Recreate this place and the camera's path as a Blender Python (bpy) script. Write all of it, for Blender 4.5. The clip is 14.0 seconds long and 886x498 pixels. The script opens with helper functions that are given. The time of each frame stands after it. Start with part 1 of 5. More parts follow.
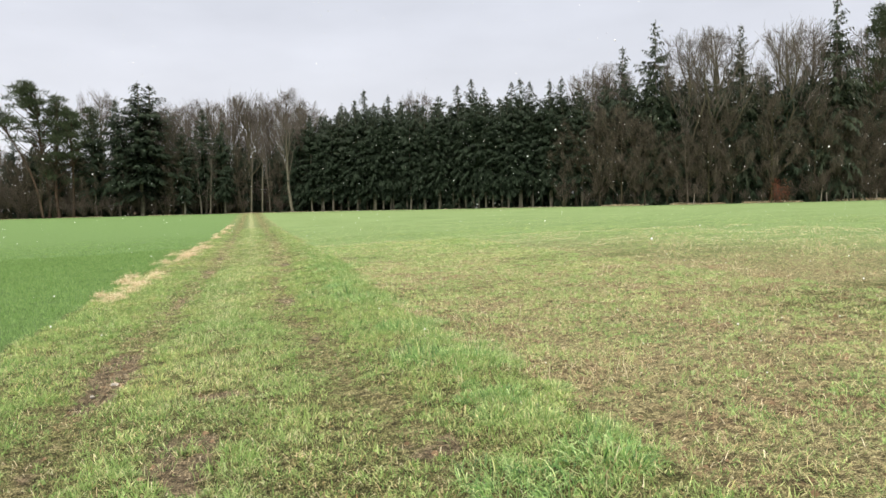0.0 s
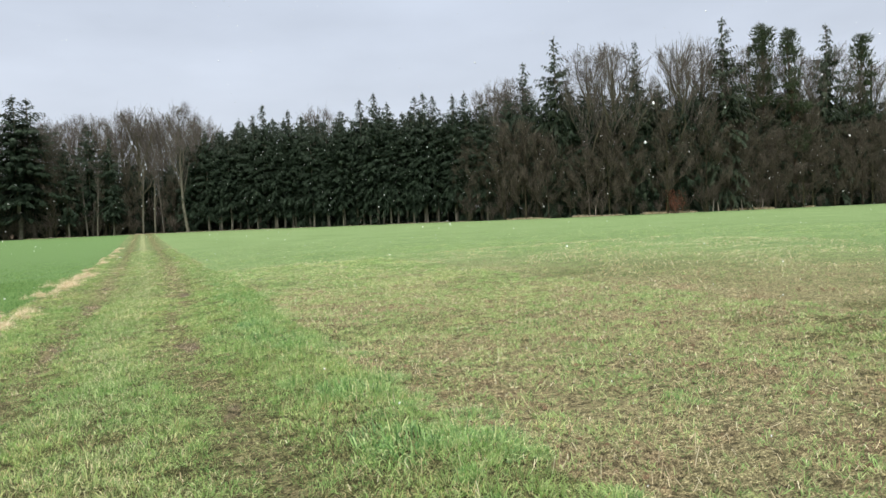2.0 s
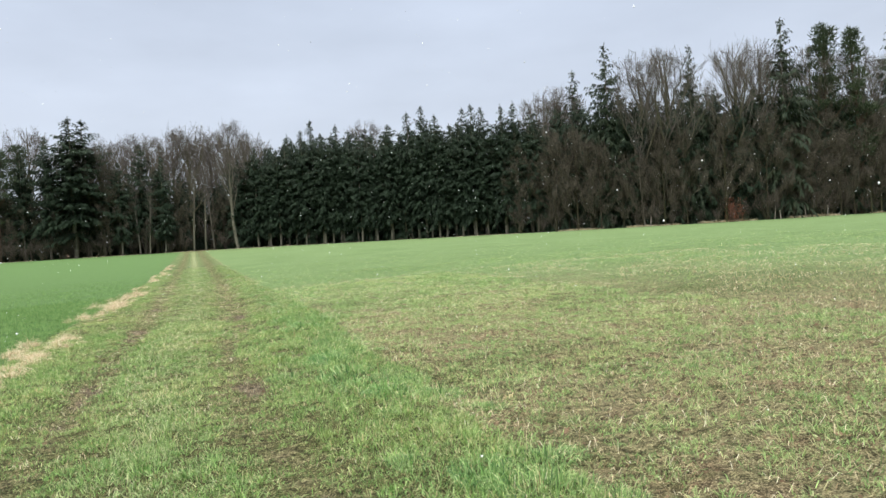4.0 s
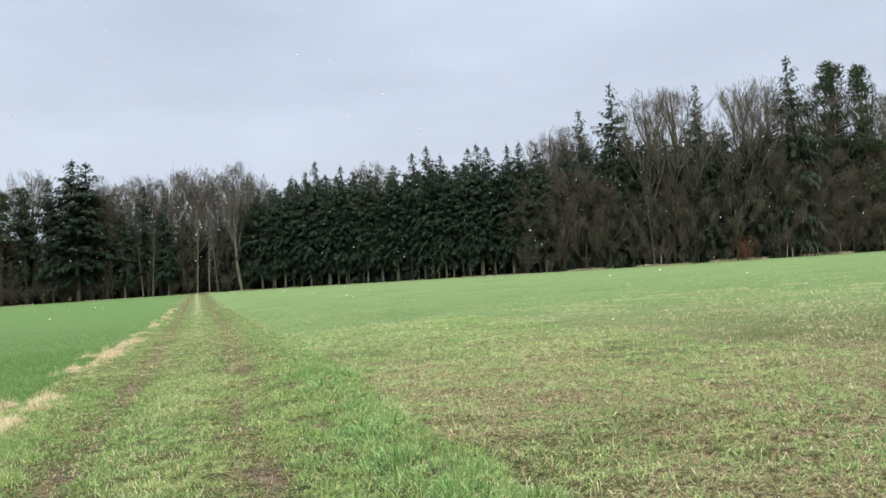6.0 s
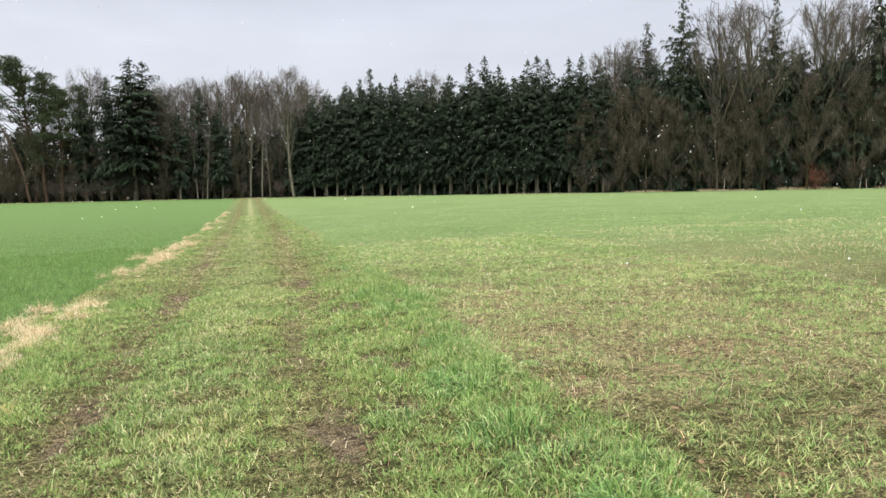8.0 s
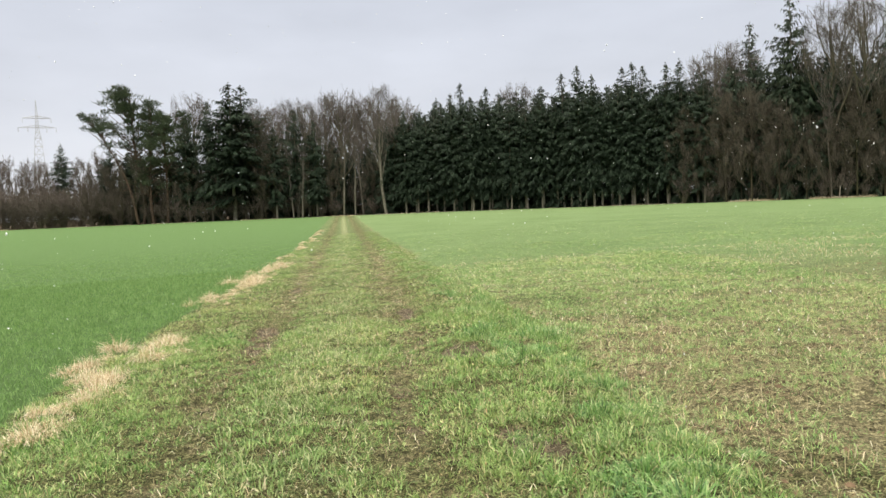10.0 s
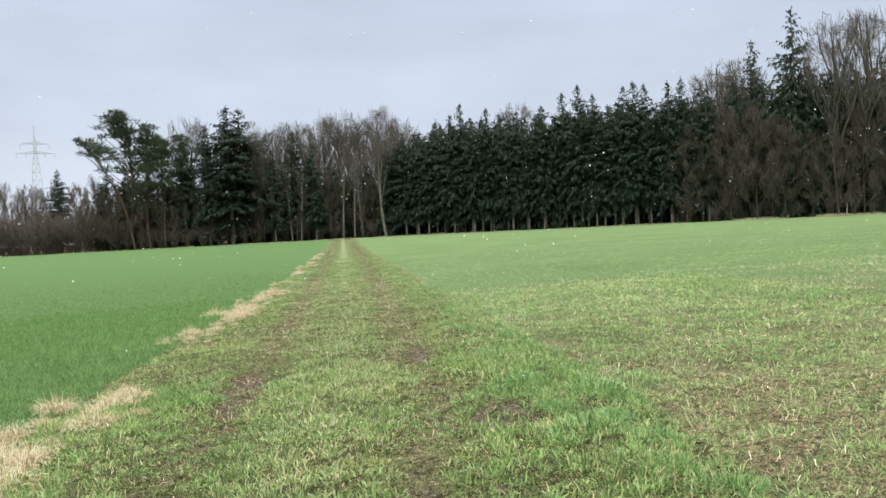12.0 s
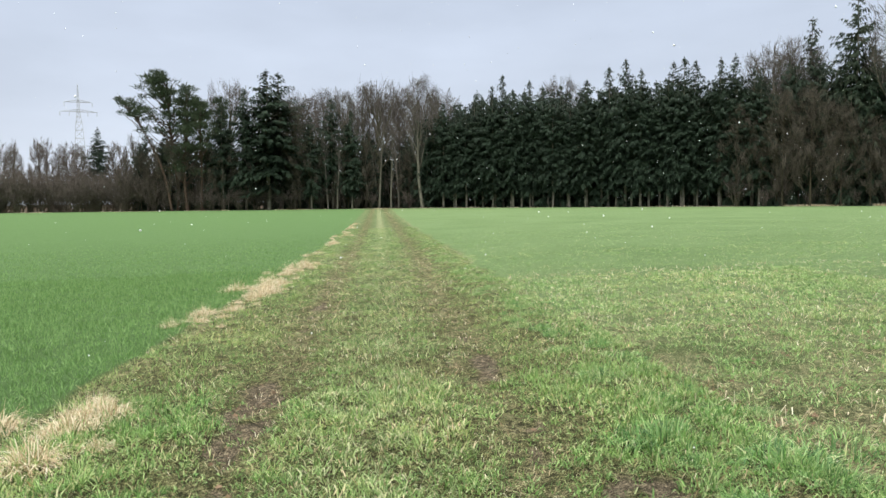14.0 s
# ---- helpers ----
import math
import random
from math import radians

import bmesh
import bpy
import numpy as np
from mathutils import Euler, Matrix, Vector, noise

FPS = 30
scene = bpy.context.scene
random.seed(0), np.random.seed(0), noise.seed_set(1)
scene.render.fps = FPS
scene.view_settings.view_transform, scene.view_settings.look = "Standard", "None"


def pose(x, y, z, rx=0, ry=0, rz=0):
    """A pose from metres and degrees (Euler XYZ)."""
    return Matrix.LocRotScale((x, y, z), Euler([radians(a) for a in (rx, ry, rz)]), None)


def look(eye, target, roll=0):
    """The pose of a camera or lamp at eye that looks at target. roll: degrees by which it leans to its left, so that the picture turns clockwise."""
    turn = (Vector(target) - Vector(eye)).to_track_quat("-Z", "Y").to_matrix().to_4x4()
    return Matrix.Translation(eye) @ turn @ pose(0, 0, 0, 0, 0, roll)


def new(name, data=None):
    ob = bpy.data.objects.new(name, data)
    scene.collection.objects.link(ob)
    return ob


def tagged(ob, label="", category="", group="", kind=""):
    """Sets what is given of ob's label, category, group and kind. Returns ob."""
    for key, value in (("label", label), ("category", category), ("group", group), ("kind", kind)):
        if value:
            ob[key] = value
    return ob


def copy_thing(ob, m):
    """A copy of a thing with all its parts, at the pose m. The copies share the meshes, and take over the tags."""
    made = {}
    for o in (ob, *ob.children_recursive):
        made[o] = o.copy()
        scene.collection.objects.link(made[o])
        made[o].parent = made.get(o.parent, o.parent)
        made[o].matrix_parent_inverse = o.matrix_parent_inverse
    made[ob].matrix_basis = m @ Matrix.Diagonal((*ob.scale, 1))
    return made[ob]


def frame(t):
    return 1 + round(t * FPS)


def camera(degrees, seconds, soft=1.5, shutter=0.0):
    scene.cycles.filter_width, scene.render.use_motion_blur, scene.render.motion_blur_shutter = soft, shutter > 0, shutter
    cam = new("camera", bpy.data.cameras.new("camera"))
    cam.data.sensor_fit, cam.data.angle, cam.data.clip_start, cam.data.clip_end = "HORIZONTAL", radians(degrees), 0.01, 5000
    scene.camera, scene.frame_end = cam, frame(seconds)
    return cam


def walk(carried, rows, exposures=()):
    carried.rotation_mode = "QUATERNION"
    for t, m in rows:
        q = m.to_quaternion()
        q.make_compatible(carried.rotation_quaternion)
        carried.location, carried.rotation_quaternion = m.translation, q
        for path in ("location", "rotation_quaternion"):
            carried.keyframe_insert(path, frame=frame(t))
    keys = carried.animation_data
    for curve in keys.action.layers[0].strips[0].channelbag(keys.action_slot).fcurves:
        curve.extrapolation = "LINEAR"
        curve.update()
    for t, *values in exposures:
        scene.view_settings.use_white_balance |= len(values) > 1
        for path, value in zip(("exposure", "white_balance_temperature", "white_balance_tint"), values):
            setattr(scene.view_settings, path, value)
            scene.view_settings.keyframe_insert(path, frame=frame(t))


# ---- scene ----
cam = camera(61.5, 14.0)
PATH = [
    (0, (0.279, -0.000, 1.617), (2.769, 9.664, 0.973), -1.34),
    (0.5, (0.240, 0.551, 1.633), (2.824, 10.182, 0.879), -1.74),
    (1, (0.276, 1.072, 1.615), (3.530, 10.523, 1.306), -1.86),
    (1.5, (0.257, 1.676, 1.655), (2.945, 11.307, 1.505), -3.36),
    (2, (0.315, 2.188, 1.662), (4.048, 11.452, 1.184), -2.38),
    (2.5, (0.366, 2.756, 1.639), (3.493, 12.252, 1.395), -3.70),
    (4.8, (0.302, 5.604, 1.589), (3.494, 15.076, 1.296), -3.11),
    (5, (0.312, 5.816, 1.610), (3.333, 15.344, 1.300), -3.24),
    (5.5, (0.274, 6.246, 1.628), (3.077, 15.845, 1.579), -2.70),
    (6, (0.339, 6.613, 1.603), (3.506, 16.094, 1.882), -3.65),
    (6.5, (0.419, 7.034, 1.596), (3.301, 16.607, 1.850), -3.26),
    (7, (0.350, 7.465, 1.549), (3.215, 17.046, 1.590), -0.80),
    (7.5, (0.371, 7.989, 1.558), (3.557, 17.443, 0.868), -0.55),
    (8, (0.325, 8.416, 1.560), (2.814, 18.065, 0.726), -1.11),
    (8.5, (0.267, 8.863, 1.585), (2.741, 18.507, 0.649), -0.22),
    (9, (0.280, 9.384, 1.562), (1.956, 19.208, 0.729), -1.87),
    (9.2, (0.284, 9.597, 1.564), (1.604, 19.491, 0.952), -2.33),
    (11.3, (0.335, 11.496, 1.560), (1.635, 21.393, 0.966), -2.43),
    (11.5, (0.332, 11.740, 1.554), (1.555, 21.653, 1.066), -2.90),
    (12, (0.320, 12.272, 1.528), (1.649, 22.179, 1.217), -2.98),
    (12.5, (0.337, 12.883, 1.521), (1.795, 22.769, 1.151), -3.83),
    (13, (0.296, 13.488, 1.519), (1.195, 23.435, 1.006), -4.65),
    (13.5, (0.222, 14.043, 1.514), (1.304, 23.978, 1.169), -1.38),
    (14, (0.176, 14.624, 1.515), (1.045, 24.565, 0.861), -0.65),
]
# stops, kelvin and tint of the clip's automatic exposure and white balance
LIGHTING = [
    (0.0, 0.03, 6900, 9), (0.5, -0.04, 6650, 8), (1.0, 0.15, 7000, 10), (1.5, -0.12, 6300, 6), (2.0, -0.12, 6400, 6), (2.5, -0.09, 6350, 6), (5.0, -0.1, 6250, 6),
    (6.0, -0.13, 6250, 6), (7.0, -0.15, 6250, 6), (7.5, -0.12, 6400, 7), (8.0, 0.0, 6700, 8), (8.5, 0.05, 6900, 8), (9.0, 0.02, 7050, 9), (11.5, -0.15, 6250, 6), (14.0, -0.13, 6200, 6)]
walk(cam, [(t, look(e, g, r)) for t, e, g, r in PATH], LIGHTING)

# ---- light: overcast sky with a weak, wide sun ----
SUN_EL, SUN_AZ = 42.0, 215.0
world = bpy.data.worlds.new("overcast_sky")
scene.world = world
world.use_nodes = True
wn, wl = world.node_tree.nodes, world.node_tree.links
wn.clear()
w_out = wn.new("ShaderNodeOutputWorld")
w_bg = wn.new("ShaderNodeBackground")
w_sky = wn.new("ShaderNodeTexSky")
w_sky.sky_type = "NISHITA"
w_sky.sun_disc = False
w_sky.sun_elevation = radians(SUN_EL)
w_sky.sun_rotation = radians(SUN_AZ)
w_dim = wn.new("ShaderNodeMix")
w_dim.data_type, w_dim.blend_type = "RGBA", "MULTIPLY"
w_dim.inputs[0].default_value = 1.0
w_dim.inputs[7].default_value = (0.1, 0.1, 0.1, 1)
wl.new(w_sky.outputs[0], w_dim.inputs[6])
w_co = wn.new("ShaderNodeTexCoord")
w_sep = wn.new("ShaderNodeSeparateXYZ")
wl.new(w_co.outputs["Generated"], w_sep.inputs[0])
w_ramp = wn.new("ShaderNodeValToRGB")
w_ramp.color_ramp.elements[0].position = 0.0
w_ramp.color_ramp.elements[0].color = (0.375, 0.385, 0.43, 1)
w_ramp.color_ramp.elements[1].position = 1.0
w_ramp.color_ramp.elements[1].color = (1.95, 1.9, 1.8, 1)
for at, col in ((0.12, (0.375, 0.39, 0.445, 1)), (0.36, (0.35, 0.375, 0.445, 1)), (0.6, (1.4, 1.38, 1.34, 1))):
    stop = w_ramp.color_ramp.elements.new(at)
    stop.color = col
wl.new(w_sep.outputs[2], w_ramp.inputs[0])
w_map = wn.new("ShaderNodeMapping")
w_map.inputs["Scale"].default_value = (1.6, 1.6, 5.0)
wl.new(w_co.outputs["Generated"], w_map.inputs[0])
w_noise = wn.new("ShaderNodeTexNoise")
w_noise.inputs["Scale"].default_value = 1.7
w_noise.inputs["Detail"].default_value = 5
wl.new(w_map.outputs[0], w_noise.inputs["Vector"])
w_nr = wn.new("ShaderNodeMapRange")
w_nr.inputs[1].default_value, w_nr.inputs[2].default_value = 0.3, 0.7
w_nr.inputs[3].default_value, w_nr.inputs[4].default_value = 0.9, 1.1
wl.new(w_noise.outputs[0], w_nr.inputs[0])
w_cl = wn.new("ShaderNodeVectorMath")
w_cl.operation = "SCALE"
wl.new(w_ramp.outputs[0], w_cl.inputs[0])
wl.new(w_nr.outputs[0], w_cl.inputs["Scale"])
w_gain = wn.new("ShaderNodeVectorMath")
w_gain.operation = "SCALE"
w_gain.inputs["Scale"].default_value = 2.1
wl.new(w_cl.outputs[0], w_gain.inputs[0])
w_mix = wn.new("ShaderNodeMix")
w_mix.data_type = "RGBA"
w_mix.inputs[0].default_value = 0.9
wl.new(w_dim.outputs[2], w_mix.inputs[6])
wl.new(w_gain.outputs[0], w_mix.inputs[7])
wl.new(w_mix.outputs[2], w_bg.inputs[0])
wl.new(w_bg.outputs[0], w_out.inputs[0])

sun = new("sun", bpy.data.lights.new("sun", "SUN"))
sun.data.energy, sun.data.angle, sun.data.color = 1.5, radians(14), (1.0, 0.95, 0.87)
sun.rotation_euler = (radians(90 - SUN_EL), 0, radians(180 - SUN_AZ))


# ---- materials ----
def shader(name, rough=0.8, gloss=0.06):
    m = bpy.data.materials.new(name)
    m.use_nodes = True
    b = m.node_tree.nodes["Principled BSDF"]
    b.inputs["Roughness"].default_value = rough
    b.inputs["Specular IOR Level"].default_value = gloss
    return m, m.node_tree.nodes, m.node_tree.links, b


def ramp(nodes, stops):
    r = nodes.new("ShaderNodeValToRGB")
    e = r.color_ramp.elements
    e[0].position, e[0].color = stops[0][0], (*stops[0][1], 1)
    e[1].position, e[1].color = stops[-1][0], (*stops[-1][1], 1)
    for p, c in stops[1:-1]:
        e.new(p).color = (*c, 1)
    return r


def noise_tex(nodes, links, scale, detail=4, source="Object", rough=0.55):
    co = nodes.new("ShaderNodeTexCoord")
    n = nodes.new("ShaderNodeTexNoise")
    n.inputs["Scale"].default_value, n.inputs["Detail"].default_value = scale, detail
    n.inputs["Roughness"].default_value = rough
    links.new(co.outputs[source], n.inputs["Vector"])
    return n


def mix(nodes, links, kind, fac, a, b):
    m = nodes.new("ShaderNodeMix")
    m.data_type, m.blend_type = "RGBA", kind
    for sock, v in ((m.inputs[0], fac), (m.inputs[6], a), (m.inputs[7], b)):
        if hasattr(v, "is_linked"):
            links.new(v, sock)
        elif isinstance(v, tuple):
            sock.default_value = (*v, 1)
        else:
            sock.default_value = v
    return m.outputs[2]


def leaf_material(name, stops, rough=0.55, glow=0.35, patch=0.0, patch_col=(0.2, 0.2, 0.06), mottle=0.0, tone=False, sheen=0.12):
    """Blades or needles: colour varies from leaf to leaf, from tuft to tuft and in patches; light passes through."""
    m, n, l, b = shader(name, rough, sheen)
    geo = n.new("ShaderNodeNewGeometry")
    r = ramp(n, stops)
    l.new(geo.outputs["Random Per Island"], r.inputs[0])
    col = r.outputs[0]
    if patch:
        big = noise_tex(n, l, 0.55, 3)
        mr = n.new("ShaderNodeMapRange")
        mr.inputs[1].default_value, mr.inputs[2].default_value = 0.42, 0.68
        mr.inputs[3].default_value, mr.inputs[4].default_value = 0.0, patch
        l.new(big.outputs[0], mr.inputs[0])
        col = mix(n, l, "MIX", mr.outputs[0], col, patch_col)
    if mottle:
        spot = noise_tex(n, l, 7.0, 4, rough=0.7)
        sr = n.new("ShaderNodeMapRange")
        sr.inputs[1].default_value, sr.inputs[2].default_value = 0.3, 0.7
        sr.inputs[3].default_value, sr.inputs[4].default_value = 1 - mottle, 1 + mottle
        l.new(spot.outputs[0], sr.inputs[0])
        vm = n.new("ShaderNodeVectorMath")
        vm.operation = "SCALE"
        l.new(col, vm.inputs[0])
        l.new(sr.outputs[0], vm.inputs["Scale"])
        col = vm.outputs[0]
    if tone:
        at = n.new("ShaderNodeAttribute")
        at.attribute_name = "tone"
        tr = ramp(n, [(0.0, (0.72, 0.86, 0.68)), (0.35, (0.93, 0.99, 0.9)), (0.6, (1.1, 1.06, 1.04)), (0.85, (1.26, 1.13, 1.1)), (1.0, (1.45, 1.15, 1.2))])
        l.new(at.outputs["Fac"], tr.inputs[0])
        col = mix(n, l, "MULTIPLY", 1.0, col, tr.outputs[0])
    l.new(col, b.inputs["Base Color"])
    if glow:
        t = n.new("ShaderNodeBsdfTranslucent")
        l.new(col, t.inputs[0])
        ms = n.new("ShaderNodeMixShader")
        ms.inputs[0].default_value = glow
        l.new(b.outputs[0], ms.inputs[1])
        l.new(t.outputs[0], ms.inputs[2])
        l.new(ms.outputs[0], n["Material Output"].inputs[0])
    return m


def bark_material(name, dark, light, moss=0.0):
    m, n, l, b = shader(name, 0.9)
    a = noise_tex(n, l, 3.0, 6)
    a2 = noise_tex(n, l, 18.0, 4)
    r = ramp(n, [(0.3, dark), (0.7, light)])
    l.new(a.outputs[0], r.inputs[0])
    col = mix(n, l, "OVERLAY", 0.6, r.outputs[0], a2.outputs[0])
    if moss:
        info = n.new("ShaderNodeObjectInfo")
        mu = n.new("ShaderNodeMath")
        mu.operation = "MULTIPLY"
        mu.inputs[1].default_value = moss
        l.new(info.outputs["Random"], mu.inputs[0])
        col = mix(n, l, "MIX", mu.outputs[0], col, (0.07, 0.085, 0.03))
    l.new(col, b.inputs["Base Color"])
    bump = n.new("ShaderNodeBump")
    bump.inputs["Strength"].default_value, bump.inputs["Distance"].default_value = 0.6, 0.03
    l.new(a2.outputs[0], bump.inputs["Height"])
    l.new(bump.outputs[0], b.inputs["Normal"])
    return m


def ground_material():
    """Soil, mud, thatch and far crop, mixed by the cover stored on the sheet's points and by noise."""
    m, n, l, b = shader("field_ground", 0.95)
    at = n.new("ShaderNodeAttribute")
    at.attribute_name = "cover"
    sep = n.new("ShaderNodeSeparateColor")
    l.new(at.outputs["Color"], sep.inputs[0])
    at2 = n.new("ShaderNodeAttribute")
    at2.attribute_name = "field"
    sep2 = n.new("ShaderNodeSeparateColor")
    l.new(at2.outputs["Color"], sep2.inputs[0])
    fine = noise_tex(n, l, 75.0, 8, rough=0.8)
    mid = noise_tex(n, l, 5.0, 6)
    crumb = noise_tex(n, l, 17.0, 6, rough=0.68)
    wide = noise_tex(n, l, 0.22, 4)
    patch = noise_tex(n, l, 1.3, 5, rough=0.62)

    def spread(source, lo, hi, a, c):
        r = n.new("ShaderNodeMapRange")
        r.inputs[1].default_value, r.inputs[2].default_value = lo, hi
        r.inputs[3].default_value, r.inputs[4].default_value = a, c
        l.new(source, r.inputs[0])
        return r.outputs[0]

    def add(a, c, k):
        r = n.new("ShaderNodeMath")
        r.operation = "MULTIPLY_ADD"
        l.new(a, r.inputs[0])
        r.inputs[1].default_value = k
        l.new(c, r.inputs[2])
        return r.outputs[0]

    # brown soil; the near-black stop paints in shaded crevices between leaves
    soil = ramp(n, [(0.40, (0.033, 0.028, 0.015)), (0.50, (0.168, 0.147, 0.076)), (0.59, (0.48, 0.42, 0.25))])
    l.new(fine.outputs[0], soil.inputs[0])
    rust = ramp(n, [(0.41, (0.04, 0.025, 0.016)), (0.51, (0.165, 0.11, 0.068)), (0.60, (0.48, 0.36, 0.24))])
    l.new(fine.outputs[0], rust.inputs[0])
    mud = ramp(n, [(0.40, (0.022, 0.016, 0.011)), (0.5, (0.11, 0.085, 0.058)), (0.60, (0.32, 0.25, 0.17))])
    l.new(fine.outputs[0], mud.inputs[0])
    # moist dead matter, coloured darker still for the shade between tufts
    thatch = ramp(n, [(0.41, (0.016, 0.016, 0.007)), (0.51, (0.085, 0.086, 0.034)), (0.60, (0.34, 0.32, 0.16))])
    l.new(fine.outputs[0], thatch.inputs[0])
    crop = ramp(n, [(0.3, (0.082, 0.144, 0.05)), (0.7, (0.118, 0.187, 0.069))])
    l.new(mid.outputs[0], crop.inputs[0])
    crop_b = ramp(n, [(0.3, (0.12, 0.181, 0.071)), (0.7, (0.16, 0.228, 0.097))])
    l.new(wide.outputs[0], crop_b.inputs[0])
    litter = ramp(n, [(0.3, (0.03, 0.022, 0.014)), (0.7, (0.09, 0.062, 0.038))])
    l.new(mid.outputs[0], litter.inputs[0])
    earth = mix(n, l, "MIX", spread(patch.outputs[0], 0.5, 0.66, 0.0, 0.7), soil.outputs[0], rust.outputs[0])
    # thatch over the soil, broken up by noise
    over = add(mid.outputs[0], sep.outputs[0], 1.3)
    col = mix(n, l, "MIX", spread(over, 0.95, 1.35, 0.0, 1.0), earth, thatch.outputs[0])
    # bare mud with a ragged border
    bare = add(crumb.outputs[0], sep.outputs[1], 1.5)
    col = mix(n, l, "MIX", spread(bare, 1.15, 1.58, 0.0, 0.92), col, mud.outputs[0])
    straw = add(crumb.outputs[0], sep.outputs[2], 1.1)
    col = mix(n, l, "MIX", spread(straw, 0.85, 1.25, 0.0, 0.7), col, (0.5, 0.41, 0.26))
    # damp and dry crumbs of the surface
    vm = n.new("ShaderNodeVectorMath")
    vm.operation = "SCALE"
    l.new(col, vm.inputs[0])
    l.new(spread(crumb.outputs[0], 0.38, 0.62, 0.4, 1.65), vm.inputs["Scale"])
    col = mix(n, l, "MIX", sep2.outputs[0], vm.outputs[0], crop.outputs[0])
    col = mix(n, l, "MIX", sep2.outputs[1], col, crop_b.outputs[0])
    col = mix(n, l, "MIX", sep2.outputs[2], col, litter.outputs[0])
    l.new(col, b.inputs["Base Color"])
    l.new(spread(sep.outputs[1], 0.0, 1.0, 0.95, 0.75), b.inputs["Roughness"])
    bump = n.new("ShaderNodeBump")
    bump.inputs["Strength"].default_value, bump.inputs["Distance"].default_value = 1.0, 0.05
    l.new(add(fine.outputs[0], crumb.outputs[0], 0.6), bump.inputs["Height"])
    l.new(bump.outputs[0], b.inputs["Normal"])
    return m


M_GROUND = ground_material()
M_TRACK_GRASS = leaf_material("track_grass", [(0.0, (0.06, 0.105, 0.028)), (0.3, (0.155, 0.265, 0.07)), (0.65, (0.29, 0.435, 0.145)), (0.85, (0.48, 0.56, 0.26)), (0.93, (0.62, 0.56, 0.34)), (1.0, (0.34, 0.23, 0.12))], patch=0.3, patch_col=(0.36, 0.40, 0.15), mottle=0.3, tone=True, rough=0.45, sheen=0.35)
M_CENTRE = leaf_material("pale_track_grass", [(0.0, (0.08, 0.12, 0.04)), (0.3, (0.185, 0.285, 0.088)), (0.65, (0.345, 0.45, 0.185)), (0.85, (0.54, 0.57, 0.32)), (1.0, (0.68, 0.60, 0.42))], mottle=0.25, tone=True, rough=0.45, sheen=0.35)
M_LUSH = leaf_material("lush_grass", [(0.0, (0.05, 0.11, 0.04)), (0.35, (0.155, 0.28, 0.088)), (0.75, (0.32, 0.47, 0.175)), (0.9, (0.56, 0.63, 0.34)), (1.0, (0.66, 0.61, 0.38))], mottle=0.2, glow=0.4, tone=True, rough=0.45, sheen=0.35)
M_CROP_L = leaf_material("dense_crop", [(0.0, (0.105, 0.19, 0.055)), (0.6, (0.186, 0.307, 0.102)), (1.0, (0.28, 0.41, 0.16))], mottle=0.2)
M_CROP_R = leaf_material("thin_crop", [(0.0, (0.07, 0.12, 0.035)), (0.3, (0.18, 0.31, 0.09)), (0.7, (0.36, 0.51, 0.19)), (0.9, (0.52, 0.55, 0.28)), (1.0, (0.66, 0.58, 0.37))], patch=0.25, patch_col=(0.36, 0.36, 0.16), mottle=0.25, tone=True, rough=0.45, sheen=0.35)
M_STRAW = leaf_material("straw", [(0.0, (0.30, 0.20, 0.11)), (0.3, (0.55, 0.43, 0.26)), (0.6, (0.70, 0.59, 0.40)), (1.0, (0.84, 0.77, 0.59))], glow=0.25)
M_SPRUCE = leaf_material("spruce_needles", [(0.0, (0.017, 0.027, 0.017)), (0.6, (0.026, 0.041, 0.025)), (1.0, (0.038, 0.056, 0.033))], glow=0.08)
M_SPRUCE_LIGHT = leaf_material("pale_spruce_needles", [(0.0, (0.02, 0.031, 0.019)), (0.6, (0.036, 0.05, 0.03)), (1.0, (0.06, 0.074, 0.045))], glow=0.12)
M_PINE = leaf_material("pine_needles", [(0.0, (0.034, 0.046, 0.026)), (0.6, (0.055, 0.073, 0.04)), (1.0, (0.085, 0.105, 0.056))], glow=0.12)
M_LEAF_RED = leaf_material("dry_beech_leaves", [(0.0, (0.13, 0.04, 0.025)), (0.6, (0.25, 0.08, 0.047)), (1.0, (0.36, 0.14, 0.085))], glow=0.3)
M_BARK = bark_material("grey_brown_bark", (0.06, 0.05, 0.04), (0.16, 0.135, 0.11), 0.5)
M_BARK_PALE = bark_material("pale_bark", (0.10, 0.088, 0.072), (0.23, 0.205, 0.175), 0.3)
M_BARK_DARK = bark_material("dark_bark", (0.028, 0.022, 0.017), (0.085, 0.066, 0.05), 0.4)
M_BARK_PINE = bark_material("pine_bark", (0.045, 0.034, 0.026), (0.12, 0.082, 0.058))
M_TWIG = leaf_material("brown_twigs", [(0.0, (0.045, 0.038, 0.029)), (0.6, (0.088, 0.075, 0.058)), (1.0, (0.14, 0.12, 0.094))], 0.85, 0)
M_TWIG_PALE = leaf_material("grey_twigs", [(0.0, (0.06, 0.052, 0.046)), (0.6, (0.12, 0.104, 0.092)), (1.0, (0.2, 0.175, 0.155))], 0.85, 0)
# brown scrub twigs, greyed and lightened in colour to stand in for distance haze
M_SCRUB_HAZED = leaf_material("hazed_scrub_twigs", [(0.0, (0.06, 0.05, 0.042)), (0.6, (0.12, 0.10, 0.083)), (1.0, (0.20, 0.168, 0.14))], 0.85, 0)
# tower steel; its paleness includes the haze in front of it
M_STEEL_HAZED = bark_material("hazed_galvanised_steel", (0.42, 0.43, 0.45), (0.56, 0.57, 0.58))
